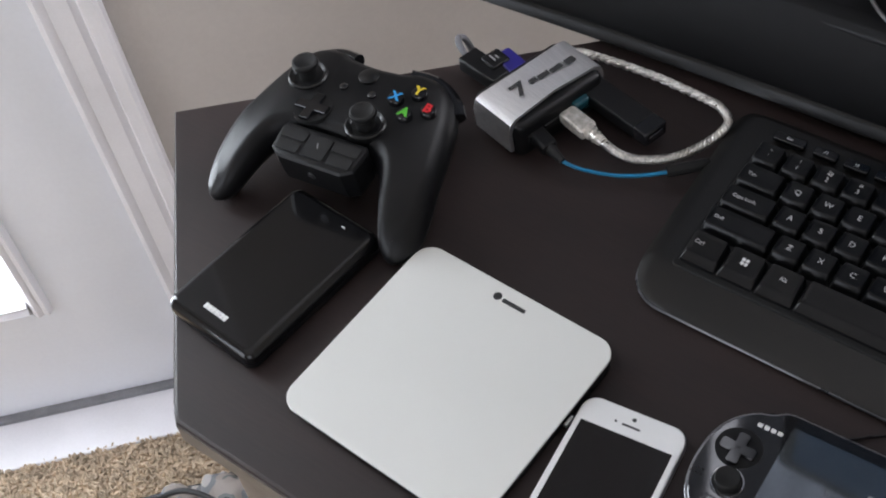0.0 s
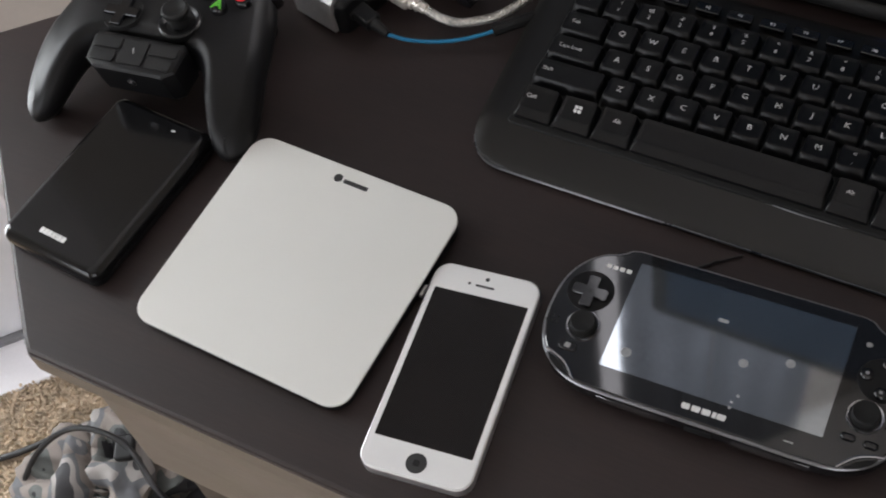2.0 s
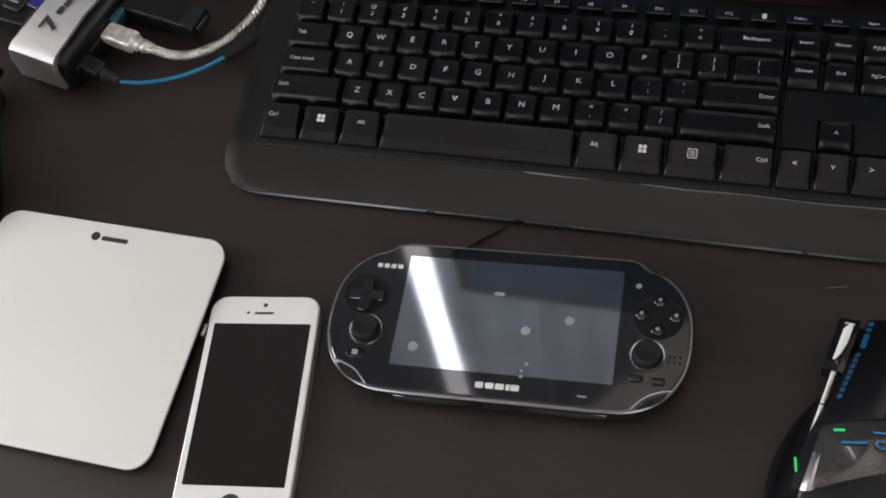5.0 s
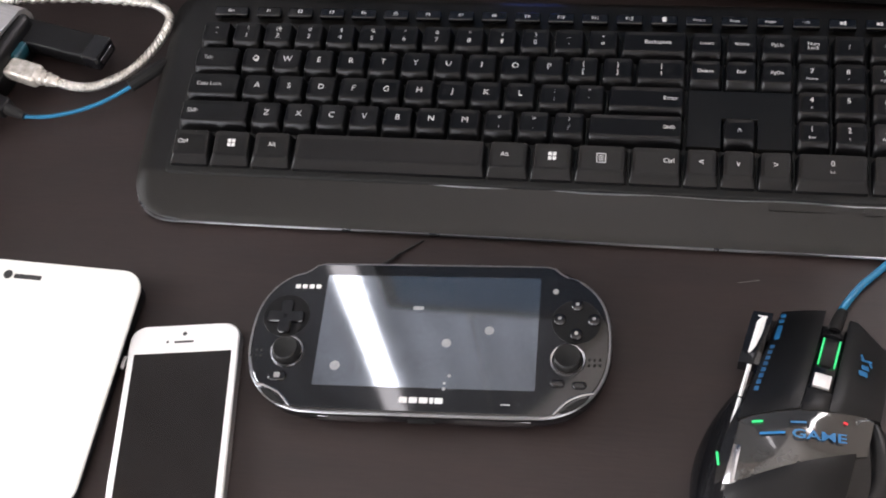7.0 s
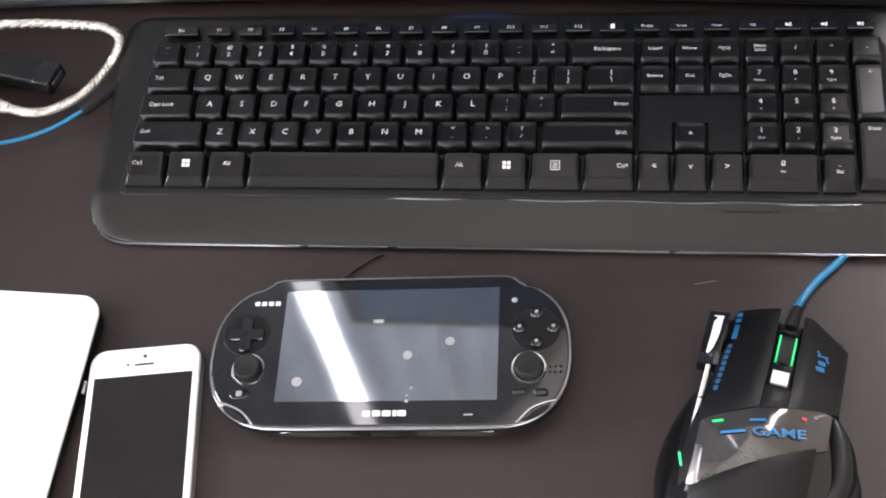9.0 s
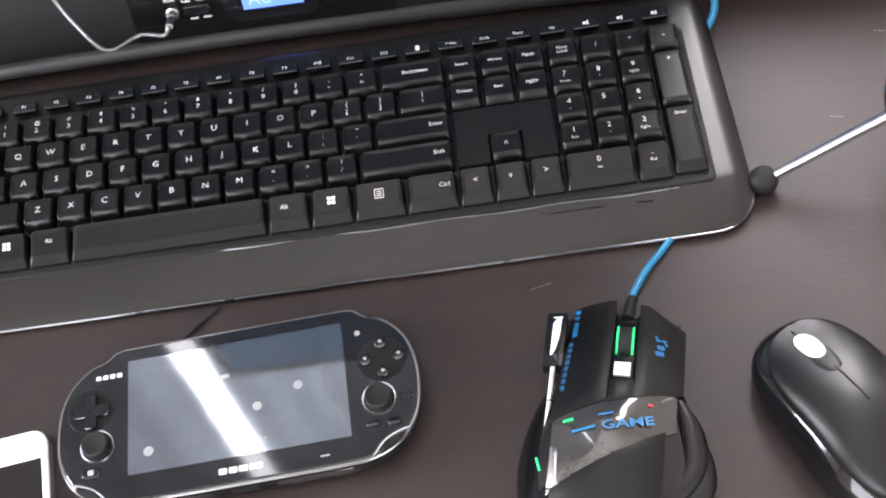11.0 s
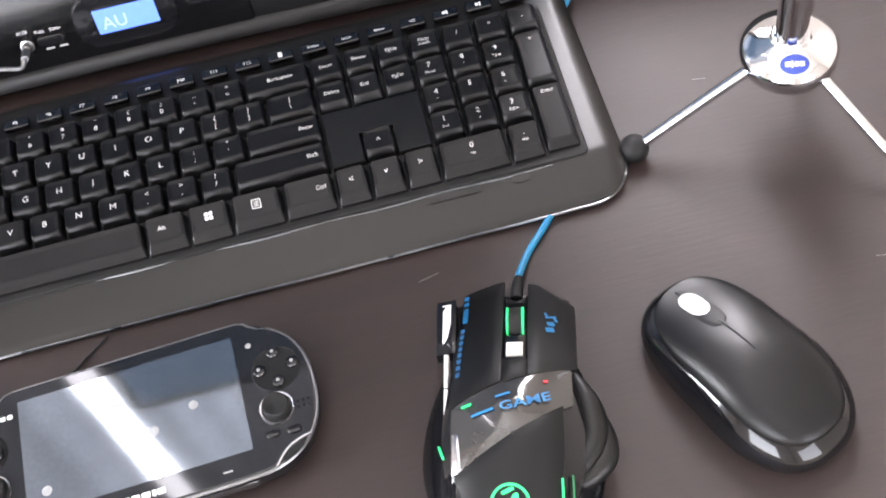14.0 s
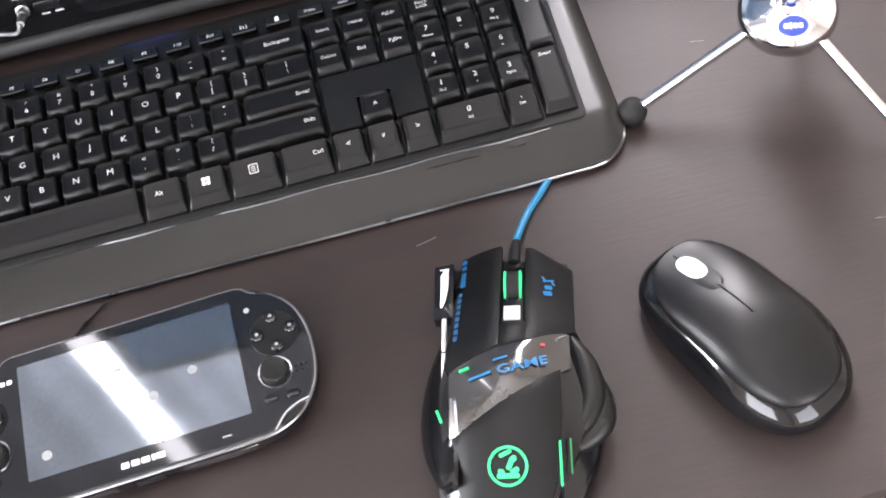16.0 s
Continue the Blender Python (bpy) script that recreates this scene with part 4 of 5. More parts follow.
gamepad()


# ---- hub and its plugs ----
HUB = pose(-0.1442, 0.0372, 0, 0, 0, -14.5)


def usb_hub():
    """Local y runs along the hub."""
    ob = thing("usb_hub", HUB, "black and silver powered hub with a brushed metal top", "usb hub")
    L, W, H = 0.079, 0.047, 0.0295
    part("housing", rounded(rrect(W, L - 0.006, 0.006, 6), H - 0.0035, 0.004, 0.0, 0.002), M_MATTE, ob)
    # metal band that runs over the top and down both ends
    bm = bmesh.new()
    prof = [(-L / 2 - 0.0005, 0.004), (-L / 2 - 0.0012, 0.020), (-L / 2 + 0.0010, 0.0265), (-L / 2 + 0.0055, H - 0.0006), (0, H + 0.0008), (L / 2 - 0.0055, H - 0.0006), (L / 2 - 0.0010, 0.0265), (L / 2 + 0.0012, 0.020), (L / 2 + 0.0005, 0.004)]
    line = [Vector((0, a, b)) for a, b in prof]
    rows = []
    for p in line:
        k = 0.0155 + 0.002 * (abs(p.y) / (L / 2)) ** 2
        rows.append([bm.verts.new((-k, p.y, p.z)), bm.verts.new((k, p.y, p.z)), bm.verts.new((k, p.y * 0.93, p.z * 0.93)), bm.verts.new((-k, p.y * 0.93, p.z * 0.93))])
    for a, b in zip(rows, rows[1:]):
        for i in range(4):
            bm.faces.new((a[i], a[(i + 1) % 4], b[(i + 1) % 4], b[i]))
    bm.faces.new(rows[0])
    bm.faces.new(rows[-1][::-1])
    part("metal_band", bm, M_SILVER, ob, "brushed silver metal band", angle=28)
    for k, (y, w) in enumerate(((0.0255, 0.0075), (0.0145, 0.010), (0.0045, 0.009), (-0.0035, 0.006))):
        bar("maker_mark", 0.0042 if k else 0.0055, w, pose(0.0025 - 0.001 * k, y, H + 0.0012), M_DARKPRINT, ob)
    text("port_count", "7", 0.0165, pose(0.0, -0.0150, H + 0.0012, 0, 0, 90), M_DARKPRINT, ob, squash=1.35, bold=0.0004)
    for y in (-0.024, -0.010, 0.006, 0.021):
        part("socket", box(0.002, 0.0125, 0.006, (W / 2 + 0.0002, y, 0.010), 0.0005), M_RUBBER, ob)
        part("socket", box(0.002, 0.0125, 0.006, (-W / 2 - 0.0002, y, 0.010), 0.0005), M_RUBBER, ob)
    return ob


usb_hub()


def along(p, q, z):
    """A frame whose x axis runs from p to q."""
    v = Vector(q) - Vector(p)
    return pose(p[0], p[1], z, 0, 0, math.degrees(math.atan2(v.y, v.x))), v.length


def hub_plugs():
    # braided cable and its clear plug
    ob = thing("braided_cable", pose(0, 0, 0), "clear-jacketed silver braided cable looping from the hub", "cable")
    m, L = along((-0.1210, 0.0330), (-0.0860, 0.0230), 0.010)
    part("plug", moved(rounded(rrect(0.024, 0.0135, 0.003, 4, 0.012, 0), 0.0085, 0.002, 0, 0.002), m), M_CLEAR, ob, "clear plastic plug with metal inside")
    part("plug_shell", moved(box(0.010, 0.012, 0.0046, (-0.003, 0, 0.002), 0.0004), m), M_CHROME, ob)
    part("strain_relief", moved(moved(revolve([(0.0052, 0.0), (0.0050, 0.004), (0.0040, 0.005), (0.0046, 0.008), (0.0037, 0.009), (0.0040, 0.012), (0.0030, 0.015)], 14), pose(0.022, 0, 0.0045, 0, 90)), m), M_CLEAR, ob)
    line = [(-0.0850, 0.0226, 0.0145), (-0.075, 0.0218, 0.012), (-0.065, 0.0248, 0.009), (-0.053, 0.0312, 0.009), (-0.042, 0.0402, 0.010), (-0.031, 0.0575, 0.013), (-0.0258, 0.0710, 0.019), (-0.0320, 0.0765, 0.023), (-0.045, 0.0790, 0.024), (-0.089, 0.0850, 0.020), (-0.135, 0.0885, 0.013), (-0.150, 0.0860, 0.012), (-0.156, 0.0780, 0.012)]
    for k in range(3):
        part("cord_strand", twisted(line, 0.0014, 0.00165, 26, k * 2.094), M_BRAID, ob, "twisted silver strand")
    # blue cable
    ob = thing("blue_cable", pose(0, 0, 0), "thin blue cable from the hub to the keyboard", "cable")
    m, L = along((-0.1380, 0.0135), (-0.1070, 0.0010), 0.008)
    part("plug", moved(rounded(rrect(0.027, 0.011, 0.002, 4, 0.014, 0), 0.0085, 0.0015, 0, 0.0015), m), M_MATTE, ob)
    part("strain_relief", moved(moved(revolve([(0.004, 0.0), (0.0032, 0.006), (0.0022, 0.014)], 12), pose(0.027, 0, 0.004, 0, 90)), m), M_RUBBER, ob)
    line = [(-0.1010, -0.0014, 0.0115), (-0.088, 0.0010, 0.009), (-0.071, 0.0078, 0.007), (-0.055, 0.0155, 0.008), (-0.039, 0.0255, 0.011)]
    part("cord", tube(line, 0.0012, 10), M_CABLE_BLUE, ob)
    part("cord_clip", tube([(-0.041, 0.0240, 0.0115), (-0.030, 0.0345, 0.012), (-0.0225, 0.0430, 0.011)], 0.0038, 10), M_RUBBER, ob, "black sleeve on the cable")
    # memory stick
    m, L = along((-0.1200, 0.0605), (-0.0780, 0.0500), 0.010)
    ob = thing("memory_stick", m, "flat black memory stick plugged into the hub", "memory stick")
    part("shell", rounded(rrect(0.058, 0.0185, 0.002, 4, 0.028, 0), 0.0100, 0.0012, -0.001, 0.0012), M_MATTE, ob)
    part("cap", rounded(rrect(0.012, 0.0190, 0.002, 4, 0.0545, 0), 0.0106, 0.0012, -0.0013, 0.0012), M_GLOSS, ob)
    part("end_mark", box(0.0008, 0.012, 0.004, (0.0603, 0, 0.0015), 0.0002), M_STEEL, ob)
    # small receiver
    m, L = along((-0.1240, 0.0460), (-0.1080, 0.0420), 0.0115)
    ob = thing("usb_receiver", m, "tiny dark teal receiver plugged into the hub", "usb receiver")
    part("shell", rounded(rrect(0.012, 0.0125, 0.003, 5, 0.005, 0), 0.008, 0.0015, 0, 0.0015), mat("teal_plastic", (0.01, 0.05, 0.065), 0.2), ob)
    # plug on the wall side, with its grey cable
    ob = thing("video_cable", pose(0, 0, 0), "black plug with grey cable behind the hub", "cable")
    m, L = along((-0.1730, 0.0370), (-0.2005, 0.0425), 0.008)
    part("plug", moved(rounded(rrect(0.036, 0.016, 0.002, 4, 0.018, 0), 0.011, 0.0015, 0, 0.0015), m), M_MATTE, ob)
    part("cord", tube([(-0.2080, 0.0440, 0.014), (-0.2180, 0.0490, 0.018), (-0.2230, 0.0560, 0.016), (-0.2210, 0.0630, 0.004), (-0.2180, 0.0780, -0.06)], 0.0024, 10), mat("grey_cable", (0.14, 0.14, 0.15), 0.45), ob)
    m, L = along((-0.1650, 0.0480), (-0.1870, 0.0550), 0.011)
    ob = thing("usb_plug", m, "blue-lined plug with a pale printed mark", "usb plug")
    part("shell", rounded(rrect(0.026, 0.014, 0.002, 4, 0.011, 0), 0.009, 0.0012, 0, 0.0012), mat("dark_blue_plastic", (0.02, 0.015, 0.16), 0.35), ob)
    part("cover", rounded(rrect(0.015, 0.0145, 0.002, 4, 0.020, 0.007), 0.010, 0.0012, 0, 0.0012), M_MATTE, ob)
    bar("print", 0.007, 0.0012, pose(0.021, 0.0085, 0.0101), M_DIM, ob)
    bar("print", 0.004, 0.0012, pose(0.020, 0.0055, 0.0101), M_DIM, ob)


hub_plugs()


# ---- sound bar and monitor ----
def sound_bar():
    ob = thing("sound_bar", pose(0, 0, 0), "long black sound bar with a lit blue display", "speaker")
    x0, x1 = -0.245, 0.595
    yf = lambda x: 0.1135 - 0.10 * (x - 0.08) ** 2
    tilt = 0.30

    def strip(name, xa, xb, z0, z1, out, mtl, label="", n=24, depth=0.012):
        bm = bmesh.new()
        rows = []
        for i in range(n + 1):
            x = xa + (xb - xa) * i / n
            y = yf(x) - out
            r = []
            for yy, zz in ((y + tilt * z0, z0), (y + tilt * z0 - 0.0008, z0 + 0.0015), (y + tilt * z1 - 0.0008, z1 - 0.0015), (y + tilt * z1 + 0.0006, z1), (y + tilt * z1 + depth, z1), (y + tilt * z0 + depth, z0)):
                r.append(bm.verts.new((x, yy, zz)))
            rows.append(r)
        for a, b in zip(rows, rows[1:]):
            for k in range(6):
                bm.faces.new((a[k], a[(k + 1) % 6], b[(k + 1) % 6], b[k]))
        bm.faces.new(rows[0])
        bm.faces.new(rows[-1][::-1])
        return part(name, bm, mtl, ob, label, angle=50)

    part("cabinet", box(0.73, 0.12, 0.066, (0.195, 0.192, 0.002), 0.003), M_MATTE, ob)
    strip("lower_lip", x0, x1, 0.008, 0.0165, 0.003, M_CASE, "dull grey-black lower lip")
    strip("grille", x0, 0.1035, 0.0165, 0.072, 0.0, M_GRILLE, "black cloth speaker grille")
    strip("grille", 0.2600, x1, 0.0165, 0.072, 0.0, M_GRILLE, "black cloth speaker grille")
    strip("control_panel", 0.104, 0.2595, 0.0165, 0.072, 0.0012, M_PANEL, "gloss black control panel")
    for x in (-0.14, 0.20, 0.54):
        part("foot", box(0.03, 0.06, 0.004, (x, 0.19, 0.0), 0.001), M_RUBBER, ob)

    def at(x, z, out=0.0024):
        return pose(x, yf(x) - out + tilt * z, z, 90 - math.degrees(math.atan(tilt)), 0, math.degrees(math.atan(-0.20 * (x - 0.08))))

    part("display_frame", moved(rounded(rrect(0.060, 0.034, 0.014, 8), 0.0012, 0.0005, 0, 0), at(0.1885, 0.0375, 0.0016)), M_GLOSS, ob)
    dsp = part("display", moved(loft(rrect(0.0360, 0.0152, 0.0005, 2), [(0, 0), (0, 0.0012)]), at(0.189, 0.0375, 0.0024)), M_LCD, ob, "lit blue display reading AU")
    text("display_digits", "AU", 0.0110, at(0.182, 0.0365, 0.0040), M_LCDTEXT, dsp)
    text("label_text", "SOURCE", 0.0027, at(0.2500, 0.0455), M_LEGEND, ob)
    text("label_text", "VOL-", 0.0027, at(0.2283, 0.0455), M_LEGEND, ob)
    text("label_text", "VOL+", 0.0027, at(0.2375, 0.0455), M_LEGEND, ob)
    text("label_text", "TUN-", 0.0026, at(0.1382, 0.0400), M_LEGEND, ob)
    text("label_text", "TUN+", 0.0026, at(0.1474, 0.0400), M_LEGEND, ob)
    text("label_text", "AUX", 0.0032, at(0.1285, 0.0420), M_LEGEND, ob)
    bar("label_bar", 0.005, 0.0012, at(0.1405, 0.0290), M_DIM, ob)
    bar("label_bar", 0.005, 0.0012, at(0.1485, 0.0290), M_DIM, ob)
    for k in range(21):
        if k != 10:
            bar("maker_mark", 0.0015, 0.0028 if k % 3 else 0.0036, at(0.1885 + 0.0021 * (k - 10), 0.0595), M_LEGEND, ob)
    bar("logo_square", 0.0030, 0.0030, at(0.2118, 0.0465, 0.0036), M_LEGEND, ob)
    for x in (0.2330, 0.1430):
        part("rocker_button", moved(rounded(rrect(0.0165, 0.0062, 0.003, 5), 0.0016, 0.0006, 0, 0), at(x, 0.0375 if x > 0.2 else 0.0340, 0.0018)), M_GLOSS, ob)
    o = part("power_button", moved(rounded(ellipse(0.0058, 0.0058, 20), 0.0016, 0.0006, 0, 0), at(0.2515, 0.0375, 0.0018)), M_GLOSS, ob)
    part("power_ring", moved(revolve([(0.0020, 0.0), (0.0020, 0.0003), (0.0023, 0.0003), (0.0023, 0.0)], 20, hollow=True), at(0.2515, 0.0375, 0.0036)), M_LEGEND, o)
    bar("power_stroke", 0.0004, 0.0022, at(0.2515, 0.0392, 0.0036), M_LEGEND, o)
    part("aux_socket", moved(revolve([(0.0042, 0), (0.0042, 0.0015), (0.0026, 0.0018), (0.0024, 0.0)], 20), at(0.1285, 0.0335, 0.0020)), M_STEEL, ob)
    cab = thing("audio_cable", pose(0, 0, 0), "silver-grey audio cable plugged into the sound bar", "cable")
    p = at(0.1285, 0.0335, 0.0)
    a = p @ Vector((0, 0, 0.003))
    b = p @ Vector((0, 0, 0.018))
    part("jack", tube([a, (a + b) / 2, b], lambda t: 0.0029 if t < 0.4 else 0.0022, 12), M_RIM, cab)
    part("cord", tube([b, b + Vector((-0.004, -0.003, -0.003)), b + Vector((-0.018, -0.001, -0.002)), (0.092, 0.094, 0.040), (0.078, 0.103, 0.056), (0.062, 0.122, 0.074), (0.042, 0.138, 0.0745), (0.026, 0.142, 0.085), (0.005, 0.146, 0.115)], 0.0013, 10), M_RIM, cab)
    return ob


sound_bar()


def monitor():
    ob = thing("monitor", pose(0.2295, 0.175, 0.070), "black flat monitor with a dim blue screen", "monitor")
    w, h = 0.450, 0.470
    bm = bmesh.new()
    part("back_shell", moved(rounded(rrect(w, h, 0.008, 5), 0.035, 0.006, -0.035, 0.006), pose(0, 0, h / 2 + 0.012, 90)), M_MATTE, ob)
    part("bezel", moved(rounded(rrect(w, h, 0.008, 5), 0.006, 0.0015, 0.0002, 0), pose(0, 0, h / 2 + 0.012, 90)), M_GLOSS, ob, "gloss black bezel")
    part("screen", moved(loft(rrect(w - 0.03, h - 0.036, 0.001, 2, 0, 0.003), [(0, 0.0055), (0, 0.0066)]), pose(0, 0, h / 2 + 0.012, 90)), M_SCREEN, ob, "dark blue screen, dimly lit")
    part("stand_foot", box(0.22, 0.09, 0.013, (0, 0.03, -0.0015), 0.003), M_MATTE, ob)
    return ob


monitor()


# ---- gaming mouse: local y points to its nose ----
def gaming_mouse():
    ob = thing("gaming_mouse", pose(0.3460, -0.1663, 0, 0, 0, -13.1), "angular black gaming mouse with green lights and blue print", "mouse")

    def hump(y):
        t = (y + 0.082) / 0.144
        return 0.010 + 0.030 * math.sin(math.pi * min(1, max(0, t * 0.80 + 0.14))) ** 1.15 - 0.004 * max(0, t - 0.5)

    def top(x, y):
        return hump(y) - 9.0 * (x - 0.001) ** 2

    # core under the panels
    xl = lambda y: -0.0285 - 0.004 * math.sin(max(0, min(1, (0.005 - y) / 0.06)) * math.pi)
    xr = lambda y: 0.0285 + 0.006 * math.sin(max(0, min(1, (0.012 - y) / 0.07)) * math.pi)
    taper = lambda y: 1.0 - 0.42 * max(0, (-y - 0.040) / 0.042) ** 1.8
    part("core", patch(lambda y: xl(y) * taper(y), lambda y: xr(y) * taper(y), -0.082, 0.058, lambda x, y: top(x, y) - 0.0022, drop=lambda x, y: 0.0012, nu=14, nv=30), M_GLOSS, ob)
    def slanted(xl, xr, y0, y1, f, k0, k1, **kw):
        """A patch whose rear and front edges run at a slant across the mouse."""
        warp = lambda x, y: y + x * (k0 + (k1 - k0) * (y - y0) / (y1 - y0))
        bm = patch(xl, xr, y0, y1, lambda x, y: f(x, warp(x, y)), **kw)
        for v in bm.verts:
            v.co.y = warp(v.co.x, v.co.y)
        return bm

    # main buttons
    part("left_button", slanted(lambda y: -0.0290 + 0.0045 * (y / 0.06), lambda y: -0.0036 - 0.0008 * max(0, (0.02 - y) / 0.03), 0.0012, 0.0690, lambda x, y: top(x, y) + 0.0012, 0.42, 0.27, drop=0.005, nu=8, nv=16), M_MATTE, ob, "matte black left button with blue marks")
    rb = part("right_button", slanted(lambda y: 0.0084, lambda y: 0.0312 - 0.0190 * max(0, (y - 0.049) / 0.0165), -0.0003, 0.0655, lambda x, y: top(x, y) + 0.0012, 0.27, 0.0, drop=0.005, nu=8, nv=16), M_MATTE, ob, "matte black right button with a blue mark")
    part("button_bridge", slanted(lambda y: -0.0034, lambda y: 0.0082, -0.0003, 0.0120, lambda x, y: top(x, y) + 0.0011, 0.27, 0.0, drop=0.005, nu=5, nv=5), M_MATTE, rb)
    part("channel", patch(lambda y: -0.0036, lambda y: 0.0084, 0.008, 0.058, lambda x, y: top(x, y) - 0.0012, drop=0.004, nu=4, nv=12), M_GLOSS, ob)
    zw = top(0.0025, 0.036)
    wheel = part("scroll_wheel", moved(revolve([(0.0068, -0.0032), (0.0098, -0.0028), (0.0100, -0.0015), (0.0100, 0.0015), (0.0098, 0.0028), (0.0068, 0.0032)], 28), pose(0.0025, 0.036, zw - 0.0052, 0, 90)), M_RUBBER, ob)
    for sx in (-1, 1):
        part("wheel_glow", moved(revolve([(0.0070, -0.0004), (0.0102, -0.0004), (0.0102, 0.0004), (0.0070, 0.0004)], 24), pose(0.0025 + sx * 0.0037, 0.036, zw - 0.0054, 0, 90)), M_GREEN, wheel, "green lit ring of the wheel")
    part("speed_button", patch(lambda y: -0.0014, lambda y: 0.0062, 0.0140, 0.0222, lambda x, y: top(x, y) + 0.0015, drop=0.003, nu=4, nv=4), M_WHITE, ob, "white speed button")
    # gloss band with lettering, and the palm shell
    part("gloss_band", slanted(lambda y: -0.0275, lambda y: 0.0285, -0.0290, 0.0010, lambda x, y: top(x, y) + 0.0004, 0.60, 0.34, drop=0.004, nu=12, nv=8), mat("mirror_black", (0.03, 0.028, 0.026), 0.12, coat=0.4, spec=0.8), ob, "mirror-gloss band with blue lettering")
    part("palm_shell", slanted(lambda y: (-0.0255 + 0.0010 * (y / 0.06)) * taper(y), lambda y: 0.0240 * taper(y), -0.0815, -0.0275, lambda x, y: top(x, y) + 0.0010, 0.0, 0.60, drop=0.006, nu=12, nv=16), M_MATTE, ob, "matte black palm shell")

    def on(x, y, up, rz=0):
        """A frame lying on the upper face."""
        e = 0.001
        nx = (top(x - e, y) - top(x + e, y)) / (2 * e)
        ny = (top(x, y - e) - top(x, y + e)) / (2 * e)
        q = Vector((nx, ny, 1)).normalized().to_track_quat("Z", "Y").to_matrix().to_4x4()
        return Matrix.Translation((x, y, top(x, y) + up)) @ q @ pose(0, 0, 0, 0, 0, rz)

    def flat(x, y, up, rz=0):
        m = on(x, y, up)
        n = (m.to_3x3() @ Vector((0, 0, 1))).normalized()
        t = Vector((math.cos(radians(rz)), math.sin(radians(rz)), 0))
        t = (t - n * t.dot(n)).normalized()
        b = n.cross(t)
        return Matrix.Translation(m.translation) @ Matrix((t, b, n)).transposed().to_4x4()

    text("band_lettering", "GAME", 0.0060, flat(0.0070, -0.0125, 0.0013, 13), M_BLUE, ob, squash=1.5, bold=0.0001)
    bar("band_mark", 0.011, 0.0012, flat(-0.0125, -0.0165, 0.0012, 14), M_BLUE, ob)
    bar("band_mark", 0.007, 0.0010, flat(-0.0030, -0.0085, 0.0012, 14), M_BLUE, ob)
    for dx, dy, w, h, a in ((-0.0020, 0.0048, 0.0012, 0.0044, 25), (0.0, 0.0036, 0.0058, 0.0012, 20), (0.0020, 0.0024, 0.0012, 0.0044, 25), (0.0, -0.0012, 0.0036, 0.0030, 12), (-0.0004, -0.0054, 0.0042, 0.0032, 12)):
        bar("button_mark", w, h, flat(0.0195 + dx, 0.0360 + dy, 0.0016, a), M_BLUE, ob, 0.0005)
    for k, w in enumerate((0.0030, 0.0030, 0.0120)):
        bar("button_dash", 0.0026, w, flat(-0.0224, (0.0585, 0.0540, 0.0450)[k], 0.0017), M_BLUE, ob)
    for k in range(8):
        bar("button_dash", 0.0022, 0.0028, flat(-0.0232 - 0.0002 * k, 0.0340 - 0.0040 * k, 0.0017), mat("faint_blue_print", (0.02, 0.09, 0.2), 0.4) if k == 0 else bpy.data.materials["faint_blue_print"], ob)
    # green emblem: ring with a plain figure-free mark inside
    ring = part("emblem_ring", moved(revolve([(0.0078, 0), (0.0078, 0.0004), (0.0090, 0.0004), (0.0090, 0)], 32, hollow=True), flat(-0.0010, -0.0575, 0.0010)), M_GREEN, ob, "green lit round emblem")
    for dx, dy, w, h, a in ((0.0, -0.0040, 0.0100, 0.0022, 0), (0.0030, -0.0020, 0.0040, 0.0022, 30), (-0.0030, -0.0022, 0.0030, 0.0020, -20), (0.0012, 0.0010, 0.0022, 0.0060, -25), (-0.0010, 0.0052, 0.0060, 0.0018, 25), (0.0028, 0.0030, 0.0020, 0.0026, 10)):
        o = bar("emblem_mark", w, h, flat(-0.0010 + dx, -0.0575 + dy, 0.0013, a), M_GREEN, ring, 0.0008)
    # thumb side: wing, forward lever and bright trims
    part("thumb_wing", patch(lambda y: -0.0300 - 0.0135 * math.sin(max(0, min(1, (y + 0.064) / 0.074)) * math.pi) ** 0.7, lambda y: -0.0235, -0.064, 0.010, lambda x, y: 0.0085 + 0.022 * max(0, min(1, (x + 0.0445) / 0.02)) ** 0.8, drop=lambda x, y: 0.0015, nu=8, nv=20), M_GLOSS, ob, "glossy black thumb wing")
    part("fire_lever", patch(lambda y: -0.0365 + 0.10 * max(0, y - 0.05), lambda y: -0.0268, 0.0235, 0.0525, lambda x, y: 0.0215 + 0.25 * (x + 0.03), drop=0.008, nu=4, nv=8), M_GLOSS, ob, "black side lever with a white inlay")
    part("lever_inlay", patch(lambda y: -0.0335 + 0.10 * max(0, y - 0.05), lambda y: -0.0290 - 0.0025 * max(0, (0.040 - y) / 0.012), 0.0285, 0.0500, lambda x, y: 0.0222 + 0.25 * (x + 0.03), drop=0.001, nu=2, nv=6), M_WHITE, ob, "white inlay")
    for y0, y1 in ((0.0035, 0.0205), (-0.0145, 0.0025)):
        part("side_button", patch(lambda y: -0.0318, lambda y: -0.0298, y0, y1, lambda x, y: 0.0262, drop=0.004, nu=2, nv=6), M_WHITE, ob, "bright side button")
    part("silver_trim", patch(lambda y: -0.0275, lambda y: -0.0232 - 0.002 * (y + 0.032) / 0.02, -0.0420, -0.0240, lambda x, y: top(x, y) + 0.0008, drop=0.003, nu=3, nv=6), M_STEEL, ob, "silver trim beside the palm")
